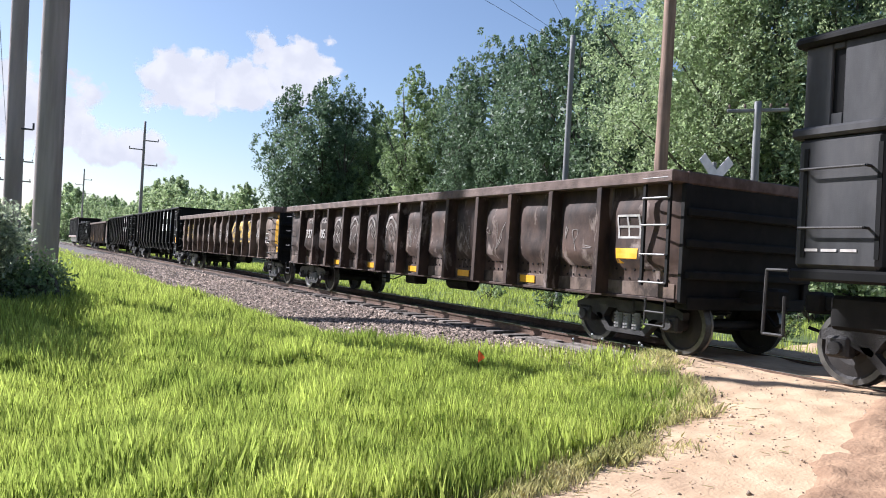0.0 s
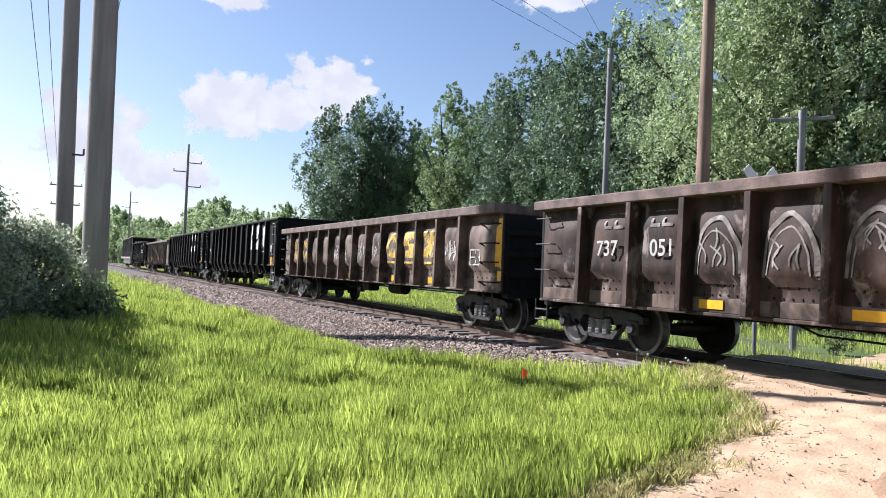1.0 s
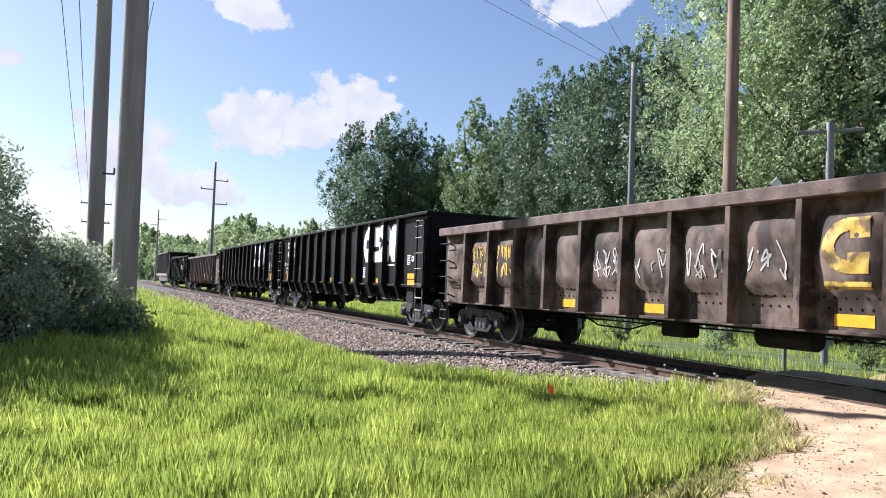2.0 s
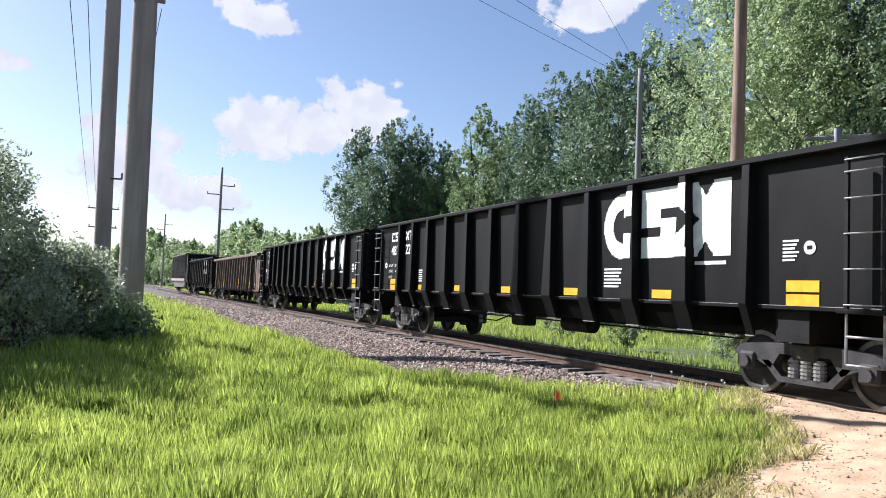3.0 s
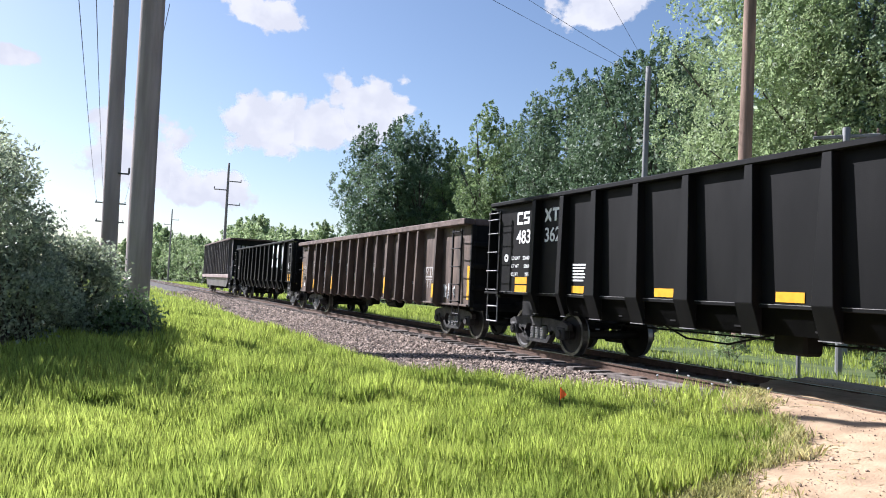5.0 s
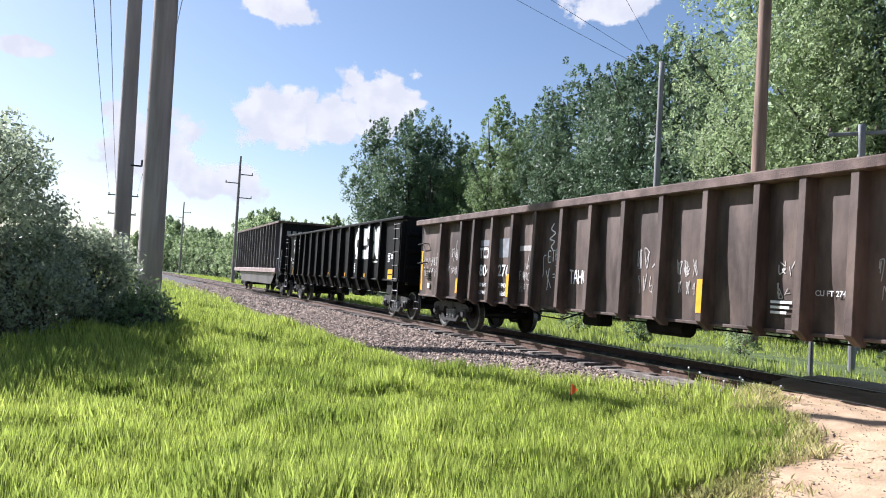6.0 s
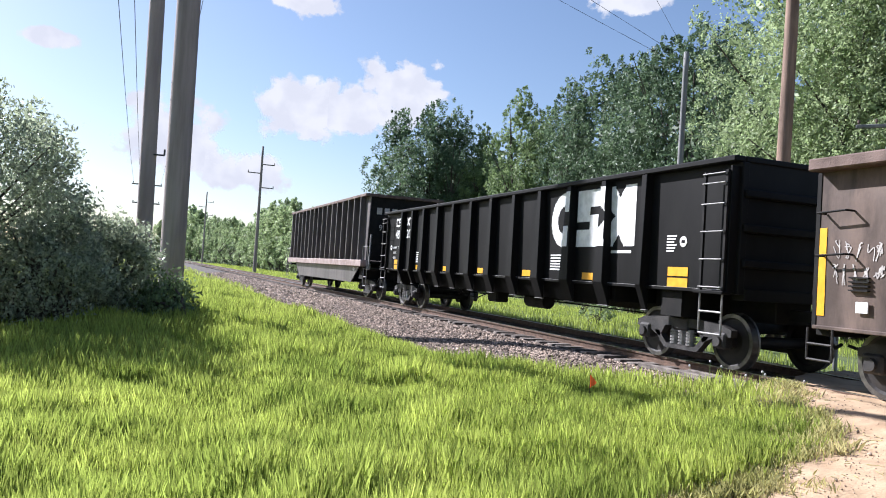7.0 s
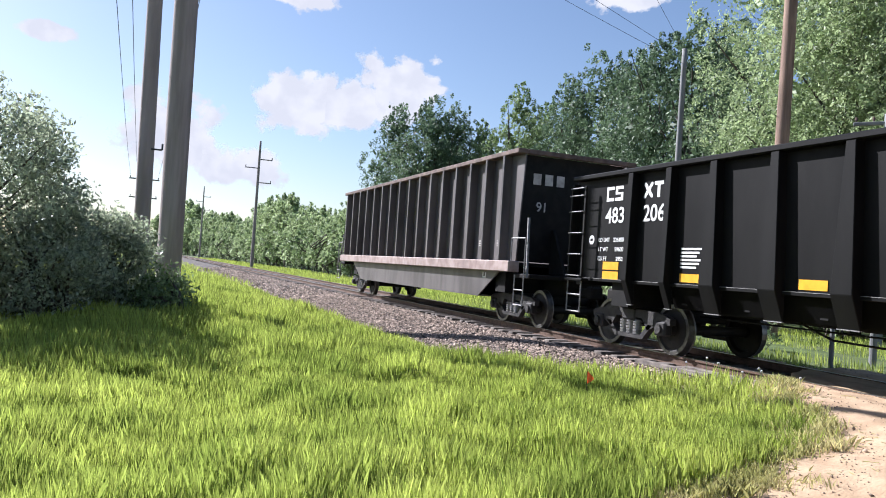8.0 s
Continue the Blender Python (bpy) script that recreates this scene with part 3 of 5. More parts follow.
def big_bush(x, y, h, w, seed, clumps, per, size, label, material):
    root = tagged(new("bush"), label, "bush", "bushes by the poles")
    g = np.random.default_rng(seed)
    c, rad = [], []
    for i in range(clumps):
        d = g.normal(0, 1, 3)
        d /= np.linalg.norm(d)
        k = g.uniform(0.5, 1.0) ** 0.6
        lump = 1 + 0.22 * noise.noise(Vector(d) * 2.2 + Vector((seed, 0, 0)))
        z = h * 0.5 + d[2] * h * 0.47 * k * lump
        c.append((d[0] * w * k * lump, d[1] * w * k * lump, max(0.15, z)))
        rad.append(g.uniform(0.22, 0.45))
    c, rad = np.array(c), np.array(rad)
    bm = bmesh.new()
    for p in c[:: max(1, clumps // 26)]:
        b = Vector((g.uniform(-.5, .5), g.uniform(-.5, .5), 0))
        m = b.lerp(Vector(p), 0.5) + Vector((0, 0, 0.2))
        tube(bm, b, m, 0.05, 0.03, 6, False)
        tube(bm, m, Vector(p), 0.03, 0.008, 6, False)
    tagged(part("branchwork", bm, M["bark"], root, smooth=True), kind="stuff")
    v, f = leaf_cloud(c, rad, per, size, seed)
    leaves = tagged(new("leaves", big_mesh("leaves", v, f, 4, material)), kind="stuff")
    leaves.parent = root
    root.matrix_basis = pose(x, y, float(ground_z(x, y)))
    return root


big_bush(-3.25, 14.3, 4.1, 2.45, 5, 640, 88, 0.045, "large silvery green bush beside the utility poles", M["leaf_bush"])
big_bush(-0.42, 14.9, 2.0, 0.72, 6, 160, 90, 0.04, "low silvery green bush at the pole's foot", M["leaf_bush"])
big_bush(-1.5, 13.6, 1.9, 1.0, 8, 150, 90, 0.04, "low silvery green bush before the large one", M["leaf_bush"])
big_bush(0.42, 14.6, 0.9, 0.42, 12, 60, 80, 0.04, "small leafy green bush at the pole's foot", M["leaf_mid"])


# ---- poles and wires ----
def wood_pole(name, label, x, y, h, r0, r1, material, lean=(0, 0), arms=(), z0=None):
    z0 = float(ground_z(x, y)) - 0.3 if z0 is None else z0
    root = tagged(new(name), label, "utility pole")
    root.matrix_basis = pose(x, y, z0)
    bm = bmesh.new()
    n = 14
    prev = None
    for k in range(n + 1):
        t = k / n
        r = r0 + (r1 - r0) * t
        ring = [bm.verts.new((lean[0] * t * h + r * math.cos(a) * (1 + 0.02 * noise.noise((a, t * 6, 1))), lean[1] * t * h + r * math.sin(a), h * t)) for a in [2 * math.pi * i / 18 for i in range(18)]]
        if prev:
            for i in range(18):
                j = (i + 1) % 18
                bm.faces.new((prev[i], prev[j], ring[j], ring[i]))
        prev = ring
    bm.faces.new(prev)
    part("shaft", bm, material, root, smooth=True)
    for z, half, off, size in arms:
        bm = bmesh.new()
        box(bm, off - half, off + half, -size, size, z - size, z + size, size * 0.3)
        arm = part("crossarm", bm, material, root)
        for s in (-1, 0.45, -0.45, 1):
            bm = bmesh.new()
            px = off + s * half * 0.92
            tube(bm, (px, 0, z + size), (px, 0, z + size + 0.07), 0.02, 0.02, 8)
            tube(bm, (px, 0, z + size + 0.06), (px, 0, z + size + 0.17), 0.055, 0.035, 8)
            part("insulator", bm, M["insul"], arm)
    return root


NEAR = wood_pole("utility_pole", "thick weathered grey brown wooden utility pole", 0.81, 22.5, 20.0, 0.335, 0.295, M["pole"], lean=(-0.008, 0))
LEFT = wood_pole("utility_pole", "weathered grey wooden utility pole behind the bush", 0.045, 16.1, 18.0, 0.158, 0.118, M["pole"], lean=(-0.015, 0))
RIGHT = wood_pole("utility_pole", "brown wooden utility pole beyond the track", 20.0, 19.8, 21.0, 0.25, 0.18, M["pole_brown"], lean=(0.012, 0.0))
GREY = wood_pole("utility_pole", "slim pale grey utility pole before the woods", 18.7, 23.5, 10.9, 0.135, 0.10, M["pole_grey"], lean=(0.005, 0))
TEE = wood_pole("utility_pole", "pale grey utility pole with a crossarm", 22.2, 17.5, 7.85, 0.15, 0.12, M["pole_grey"], arms=((7.55, 1.0, 0, 0.06),))
TEE.matrix_basis = TEE.matrix_basis @ pose(0, 0, 0, 0, 0, -52)


def far_pole(x, y, h):
    root = wood_pole("utility_pole", "thin dark wooden line pole with short side arms", x, y, h, 0.22, 0.13, M["pole"])
    for z, s in ((h * 0.86, 1), (h * 0.79, -1), (h * 0.68, 1)):
        bm = bmesh.new()
        box(bm, min(0, s * 1.6), max(0, s * 1.6), -0.06, 0.06, z - 0.06, z + 0.06, 0.02)
        arm = part("side_arm", bm, M["pole"], root)
        bm = bmesh.new()
        tube(bm, (s * 1.55, 0, z), (s * 1.55, 0, z + 0.3), 0.06, 0.05, 6)
        part("insulator", bm, M["insul"], arm)


wood_pole("utility_pole", "thin wooden utility pole with two crossarms beyond the bush", 0.0, 75.0, 8.6, 0.15, 0.12, M["pole"], arms=((8.1, 1.3, 0, 0.06), (6.4, 1.2, 0, 0.06)))
wood_pole("utility_pole", "weathered wooden utility pole beside the road", -13.0, -4.3, 12.6, 0.19, 0.14, M["pole"])
bm = bmesh.new()
box(bm, -1.1, 0.4, -0.05, 0.05, 7.75, 7.85, 0.02)
part("crossarm", bm, M["pole"], LEFT)
bm = bmesh.new()
box(bm, -0.55, 0.45, -0.05, 0.05, 9.35, 9.46, 0.02)
part("crossarm", bm, M["pole"], NEAR)
far_pole(12.9, 95.0, 15.9)
far_pole(13.0, 184.0, 17.0)


def pole_fitting(root, z, s, length):
    bm = bmesh.new()
    rod(bm, [(0, -0.1, z), (s * (0.22 + length), -0.12, z), (s * (0.22 + length), -0.12, z + 0.12)], 0.018)
    part("bracket", bm, M["wire"], root)


pole_fitting(LEFT, 3.5, 1, 0.02)


def wire(name, a, b, sag, r, label):
    bm = bmesh.new()
    a, b = Vector(a), Vector(b)
    pts = []
    for k in range(17):
        t = k / 16
        p = a.lerp(b, t)
        p.z -= sag * 4 * t * (1 - t)
        pts.append(p)
    across = (b - a).normalized()
    u = across.orthogonal().normalized()
    v = across.cross(u)
    rings = [[bm.verts.new(p + (u * math.cos(k) + v * math.sin(k)) * r) for k in (0, 1.257, 2.513, 3.77, 5.027)] for p in pts]
    for ra, rb in zip(rings, rings[1:]):
        for k in range(5):
            bm.faces.new((ra[k], ra[(k + 1) % 5], rb[(k + 1) % 5], rb[k]))
    tagged(part(name, bm, M["wire"], None), label, "wire", "overhead wires")


W = "thin dark overhead wire between poles"
wire("overhead_wire", (18.75, 23.5, 10.0), (0.69, 22.5, 14.7), 0.15, 0.008, W)
wire("overhead_wire", (18.75, 23.5, 10.3), (0.68, 22.5, 16.25), 0.15, 0.008, W)
wire("overhead_wire", (18.75, 23.5, 10.5), (-13.0, -4.3, 12.0), 0.1, 0.006, W)
wire("overhead_wire", (-0.93, 16.1, 7.8), (-1.2, 75.0, 8.3), 0.35, 0.01, "thin dark overhead wire beyond the bush")
wire("overhead_wire", (-0.58, 16.1, 7.8), (-0.6, 75.0, 8.3), 0.35, 0.01, "thin dark overhead wire beyond the bush")
wire("overhead_wire", (1.17, 22.5, 9.3), (1.2, 75.0, 8.3), 0.35, 0.01, "thin dark overhead wire along the railway")


# ---- rolling stock ----
WHEEL_R = 0.42


def wheel_mesh():
    bm = bmesh.new()
    for s in (-1, 1):
        rings = []
        prof = [(0.0, 0.10), (0.03, 0.10), (0.045, 0.2), (0.03, 0.33), (0.055, 0.36), (0.055, WHEEL_R), (-0.06, WHEEL_R + 0.006), (-0.075, WHEEL_R + 0.025), (-0.085, WHEEL_R), (-0.085, 0.35), (-0.02, 0.33), (-0.02, 0.1)]
        for px, pr in prof:
            rings.append([bm.verts.new((s * (0.77 + px), pr * math.cos(2 * math.pi * i / 28), pr * math.sin(2 * math.pi * i / 28))) for i in range(28)])
        for a, b in zip(rings, rings[1:]):
            for i in range(28):
                j = (i + 1) % 28
                bm.faces.new((a[i], a[j], b[j], b[i]) if s < 0 else (a[j], a[i], b[i], b[j]))
        tube(bm, (s * 0.72, 0, 0), (s * 0.98, 0, 0), 0.1, 0.085, 14)
    tube(bm, (-0.75, 0, 0), (0.75, 0, 0), 0.085, 0.085, 12)
    me = mesh_of(bm, M["wheel"], False)
    me.materials.append(M["tread"])
    for p in me.polygons:
        c = p.center
        rad = math.hypot(c.y, c.z)
        if rad > WHEEL_R - 0.035 and 0.69 < abs(c.x) < 0.90:
            p.material_index = 1
    return me


WHEEL_MESH = wheel_mesh()
SPINNING = []


def frame_mesh():
    """Cast side frames with bolster, spring nests and bearing boxes."""
    bm = bmesh.new()
    for s in (-1, 1):
        x0, x1 = s * 0.94, s * 1.06
        plate(bm, [(-1.12, 0.50), (-1.12, 0.60), (-0.95, 0.66), (-0.45, 0.70), (0.45, 0.70), (0.95, 0.66), (1.12, 0.60), (1.12, 0.50), (0.80, 0.47), (0.52, 0.36), (0.38, 0.56), (-0.38, 0.56), (-0.52, 0.36), (-0.80, 0.47)], x0, x1)
        plate(bm, [(-0.66, 0.46), (-0.40, 0.20), (0.40, 0.20), (0.66, 0.46), (0.54, 0.46), (0.34, 0.27), (-0.34, 0.27), (-0.54, 0.46)], x0, x1)
        for y in (-0.9, 0.9):
            box(bm, min(s * 0.93, s * 1.10), max(s * 0.93, s * 1.10), y - 0.14, y + 0.14, 0.31, 0.55, 0.03)
            tube(bm, (s * 1.06, y, 0.42), (s * 1.14, y, 0.42), 0.09, 0.075, 12)
    box(bm, -1.08, 1.08, -0.2, 0.2, 0.50, 0.72, 0.03)
    return mesh_of(bm, M["truck"])


def spring_mesh():
    bm = bmesh.new()
    for k in range(5):
        tube(bm, (0, 0, 0.275 + k * 0.048), (0, 0, 0.305 + k * 0.048), 0.08, 0.08, 10)
    tube(bm, (0, 0, 0.27), (0, 0, 0.52), 0.055, 0.055, 8)
    return mesh_of(bm, M["grey_steel"])


FRAME_MESH, SPRING_MESH = frame_mesh(), spring_mesh()


def truck(parent, y):
    bogie = new("truck", FRAME_MESH)
    bogie.parent = parent
    bogie.matrix_basis = pose(0, y, 0)
    for s in (-1, 1):
        for dy in (-0.19, 0, 0.19):
            sp = new("spring", SPRING_MESH)
            sp.parent = bogie
            sp.matrix_basis = pose(s * 1.0, dy, 0)
    for dy in (-0.89, 0.89):
        w = new("wheelset", WHEEL_MESH)
        w.parent = bogie
        w.matrix_basis = pose(0, dy, WHEEL_R)
    return bogie


def coupler(parent, y, s, z=0.86):
    bm = bmesh.new()
    box(bm, -0.09, 0.09, min(y - s * 0.3, y + s * 0.45), max(y - s * 0.3, y + s * 0.45), z - 0.09, z + 0.09, 0.02)
    box(bm, -0.15, 0.15, min(y + s * 0.42, y + s * 0.68), max(y + s * 0.42, y + s * 0.68), z - 0.14, z + 0.14, 0.04)
    rod(bm, [(0.3, y, z + 0.1), (0.35, y + s * 0.15, z - 0.25), (0.12, y + s * 0.5, z - 0.4), (0.0, y + s * 0.7, z - 0.33)], 0.025)
    part("coupler", bm, M["black_dull"], parent)


def grab_iron(parent, pts, material, r=0.012, name="grab_iron"):
    bm = bmesh.new()
    rod(bm, pts, r)
    return part(name, bm, material, parent)


def ladder(parent, y0, y1, zs, x, material, z_low, z_high, r=0.014):
    bm = bmesh.new()
    for y in (y0, y1):
        box(bm, x - 0.02, x + 0.02, y - 0.022, y + 0.022, z_low, z_high)
    lad = part("ladder", bm, M["black_dull"] if material is M["grey_steel"] else material, parent)
    for z in zs:
        bm = bmesh.new()
        rod(bm, [(x + 0.01, y0, z), (x - 0.05, y0, z), (x - 0.05, y1, z), (x + 0.01, y1, z)], r)
        part("rung", bm, material, lad)
    return lad


class Side:
    """The camera side of a gondola: panel depth and ribs."""

    def __init__(self, half, ribs, z0, z1, panel_x, rib_top, rib_low, rib_w, bulge=0.0, seed=0, rib_z0=None):
        self.half, self.ribs, self.z0, self.z1 = half, ribs, z0, z1
        self.panel_x, self.rib_top, self.rib_low, self.rib_w = panel_x, rib_top, rib_low, rib_w
        self.bulge, self.seed = bulge, seed
        self.rib_z0 = z0 if rib_z0 is None else rib_z0
        self.edges = [-half] + list(ribs) + [half]
        self.low_w, self.narrow = rib_w, ()

    def panel(self, y, z):
        if not self.bulge:
            return self.panel_x
        e = self.edges
        for a, b in zip(e, e[1:]):
            if a <= y <= b:
                u = (y - a) / (b - a)
                break
        else:
            u = 0
        zz = max(0.0, min(1.0, (z - self.z0 - 0.42) / max(0.1, self.z1 - self.z0 - 0.62)))
        shape = min(1.0, math.sin(math.pi * u) * 1.5) ** 1.0 * min(1.0, math.sin(math.pi * zz) * 3.2)
        dent = noise.noise((y * 1.6 + self.seed, z * 2.0, self.seed)) * 0.45 + noise.noise((y * 5 + self.seed, z * 5, 2)) * 0.16
        return self.panel_x - self.bulge * shape * (0.8 + dent)

    def rib_x(self, z):
        t = max(0.0, min(1.0, (z - self.z0) / (self.z1 - self.z0)))
        return self.rib_low + (self.rib_top - self.rib_low) * t

    def rib_half(self, r, z):
        """Half the width of the rib at r, which may widen towards its foot."""
        if r in self.narrow:
            return self.rib_w / 2
        t = max(0.0, min(1.0, (z - self.z0) / (self.z1 - self.z0)))
        return (self.low_w + (self.rib_w - self.low_w) * t) / 2


def decal(parent, name, side, y0, y1, z0, z1, cell, mask, material, label=""):
    """Paint lying on the side: cells where mask(u, v) holds; u runs from y1 (seen first) to y0, v upwards, in metres."""
    bm = bmesh.new()
    ny, nz = max(1, round((y1 - y0) / cell)), max(1, round((z1 - z0) / cell))
    dy, dz = (y1 - y0) / ny, (z1 - z0) / nz
    for i in range(ny):
        for j in range(nz):
            yc, zc = y0 + (i + 0.5) * dy, z0 + (j + 0.5) * dz
            if mask and not mask(y1 - yc, zc - z0):
                continue
            onrib = any(abs(yc - r) < side.rib_half(r, zc) for r in side.ribs)
            def at(y, z):
                return (side.rib_x(z) if onrib else side.panel(y, z)) - 0.007
            y, z = yc - dy / 2, zc - dz / 2
            vs = [bm.verts.new((at(a, b), a, b)) for a, b in ((y, z), (y, z + dz), (y + dy, z + dz), (y + dy, z))]
            bm.faces.new(vs)
    if not bm.faces:
        bm.free()
        return None
    bmesh.ops.remove_doubles(bm, verts=bm.verts[:], dist=0.0005)
    return part(name, bm, material, parent, label)


def ribbon(bm, side, y1, z0, pts, width):
    """A painted stroke lying on the side; pts as (u, v) in metres from the upper-left foot (y1, z0)."""
    fine = []
    n = len(pts)
    for i in range(n - 1):
        p0, p1, p2, p3 = pts[max(0, i - 1)], pts[i], pts[i + 1], pts[min(n - 1, i + 2)]
        for k in range(5):
            t = k / 5
            fine.append(tuple(0.5 * (2 * b + (c - a) * t + (2 * a - 5 * b + 4 * c - d) * t * t + (3 * b - a - 3 * c + d) * t ** 3) for a, b, c, d in zip(p0, p1, p2, p3)))
    fine.append(pts[-1])
    for (a, b), (c, d) in zip(fine, fine[1:]):
        du, dv = c - a, d - b
        ln = math.hypot(du, dv)
        if ln < 1e-4:
            continue
        nu, nv = -dv / ln * width, du / ln * width
        ex, ey = du / ln * width * 0.4, dv / ln * width * 0.4
        mid = (y1 - (a + c) / 2, z0 + (b + d) / 2)
        onrib = any(abs(mid[0] - r) < side.rib_half(r, mid[1]) for r in side.ribs)
        vs = []
        for u, w in ((a + nu - ex, b + nv - ey), (c + nu + ex, d + nv + ey), (c - nu + ex, d - nv + ey), (a - nu - ex, b - nv - ey)):
            y, z = y1 - u, z0 + w
            vs.append(bm.verts.new(((side.rib_x(z) if onrib else side.panel(y, z)) - 0.008, y, z)))
        bm.faces.new(vs)


def scribble(parent, side, y0, y1, z0, z1, seed, rows, material, label, width=0.012):
    """Unreadable sprayed signs in rows of short strokes."""
    r = random.Random(seed)
    w, h = y1 - y0, z1 - z0
    for row in range(rows):
        gh = h / rows
        base = h - (row + 1) * gh
        u = r.uniform(0.02, 0.08)
        while u < w - 0.12:
            gw = r.uniform(0.12, 0.22) * min(1.4, gh * 2.2)
            bm = bmesh.new()
            for s in range(r.randint(1, 3)):
                pts = [(min(w, u + r.uniform(0, gw)), base + r.uniform(0.08, 0.95) * gh) for k in range(r.randint(3, 5))]
                ribbon(bm, side, y1, z0, pts, width * r.uniform(0.7, 1.2))
            part("graffiti", bm, material, parent, label)
            u += gw + r.uniform(0.02, 0.06)


def arch_paint(parent, side, y0, y1, z0, h, material, label, seed):
    """Ghosted arches of an old sprayed piece."""
    r = random.Random(seed)
    w = y1 - y0
    bm = bmesh.new()
    for k, wd in ((0.46, 0.032), (0.36, 0.012)):
        pts = []
        for i in range(9):
            a = math.pi * i / 8
            pts.append((w / 2 - math.cos(a) * w * k + r.uniform(-.015, .015), math.sin(a) * h * k * 2 + r.uniform(-.015, .015)))
        ribbon(bm, side, y1, z0, pts, wd)
    for i in range(5):
        u = w * r.uniform(0.25, 0.75)
        v = h * r.uniform(0.1, 0.5)
        ribbon(bm, side, y1, z0, [(u, v), (u + r.uniform(-.1, .1), v + 0.12), (u + r.uniform(-.15, .15), v + 0.26)], 0.012)
    part("graffiti", bm, material, parent, label)


def lettering(parent, text, y, z, size, x, material, label, align="LEFT", name="lettering"):
    cu = bpy.data.curves.new("text", "FONT")
    cu.body, cu.size, cu.align_x = text, size, align
    cu.extrude = 0.001
    cu.offset = size * 0.012
    tmp = bpy.data.objects.new("text", cu)
    scene.collection.objects.link(tmp)
    me = bpy.data.meshes.new_from_object(tmp.evaluated_get(bpy.context.evaluated_depsgraph_get()))
    bpy.data.objects.remove(tmp)
    me.materials.clear()
    me.materials.append(material)
    ob = new(name, me)
    ob.parent = parent
    ob.matrix_basis = Matrix(((0, 0, -1, x), (-1, 0, 0, y), (0, 1, 0, z), (0, 0, 0, 1)))
    if label:
        tagged(ob, label)
    return ob


def bars(parent, y, z, w, h, n, x, material, name="stencil_line"):
    """Small lines of writing that cannot be read."""
    for k in range(n):
        bm = bmesh.new()
        box(bm, x - 0.002, x, y - w * (1 - 0.12 * (k % 3)), y, z - k * h * 1.9, z - k * h * 1.9 + h)
        part(name, bm, material, parent)


def gondola(label, side, top_z, material, rim, rim_h, floor_z, truck_y=6.85, lip=0.05, sill_mat=None, rib_shape="box", rim_x=1.56):
    """Body of an open gondola with both sides, ends, floor, ribs, rim, trucks and couplers."""
    car = tagged(new("gondola_car"), label, "freight car", "freight cars of the train")
    h, z0 = side.half, side.z0
    px = -side.panel_x
    zt = top_z - rim_h
    rim_out = rim_x - px
    # camera side panels, one between each two ribs
    for a, b in zip(side.edges, side.edges[1:]):
        bm = bmesh.new()
        nu, nv = (9, 12) if side.bulge else (1, 1)
        lo = z0
        g = [[bm.verts.new((side.panel(a + (b - a) * i / nu, lo + (zt - lo) * j / nv), a + (b - a) * i / nu, lo + (zt - lo) * j / nv)) for j in range(nv + 1)] for i in range(nu + 1)]
        for i in range(nu):
            for j in range(nv):
                bm.faces.new((g[i][j], g[i + 1][j], g[i + 1][j + 1], g[i][j + 1]))
        part("side_panel", bm, material, car, smooth=True)
    # inner shell: far side, floor, inner skins
    bm = bmesh.new()
    box(bm, -px + 0.012, -px + 0.03, -h, h, z0, zt)
    box(bm, px - 0.02, px, -h, h, z0, zt)
    box(bm, -px + 0.03, px - 0.02, -h + 0.05, h - 0.05, floor_z, floor_z + 0.05)
    part("body_shell", bm, material, car)
    for r in side.ribs:
        bm = bmesh.new()
        w = side.rib_w / 2
        if rib_shape == "box":
            xs = [(side.rib_z0, side.rib_low), (zt, side.rib_top)]
        else:
            xs = [(side.rib_z0, side.rib_low + 0.16), (z0 + 0.02, side.rib_low), (zt, side.rib_top)]
        prev = None
        for z, x in xs:
            w = side.rib_half(r, z)
            ring = [bm.verts.new(p) for p in ((-px + 0.01, r - w, z), (x, r - w, z), (x, r + w, z), (-px + 0.01, r + w, z))]
            if prev:
                for i in range(4):
                    j = (i + 1) % 4
                    bm.faces.new((prev[i], prev[j], ring[j], ring[i]))
            else:
                bm.faces.new(ring[::-1])
            prev = ring
        bm.faces.new(prev)
        bmesh.ops.bevel(bm, geom=[e for e in bm.edges], offset=0.008, segments=1, affect="EDGES")
        part("rib", bm, material, car)
        bm = bmesh.new()
        box(bm, px - 0.005, px + 0.12, r - w, r + w, side.rib_z0 + 0.1, zt, 0.008)
        part("far_rib", bm, material, car)
    # bottom side sill with a lip
    bm = bmesh.new()
    box(bm, -px - lip, -px + 0.1, -h, h, z0 - 0.035, z0 + 0.012, 0.008)
    box(bm, px - 0.1, px + lip, -h, h, z0 - 0.035, z0 + 0.012, 0.008)
    part("side_sill", bm, sill_mat or material, car)
    # rim
    bm = bmesh.new()
    for s in (-1, 1):
        box(bm, min(s * (px - 0.06), s * (px + rim_out)), max(s * (px - 0.06), s * (px + rim_out)), -h - 0.03, h + 0.03, zt, top_z, 0.018)
    for s in (-1, 1):
        box(bm, -px + 0.062, px - 0.062, min(s * (h - 0.1), s * (h + 0.03)), max(s * (h - 0.1), s * (h + 0.03)), zt, top_z, 0.018)
    if side.bulge:
        for v in bm.verts:
            v.co.z += 0.016 * noise.noise((v.co.y, 0, side.seed))
    part("top_rim", bm, rim, car, smooth=False)
    # ends
    # ends: on brown cars their shade is put into a near-black colour
    for s in (-1, 1):
        bm = bmesh.new()
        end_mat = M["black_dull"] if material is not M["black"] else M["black"]
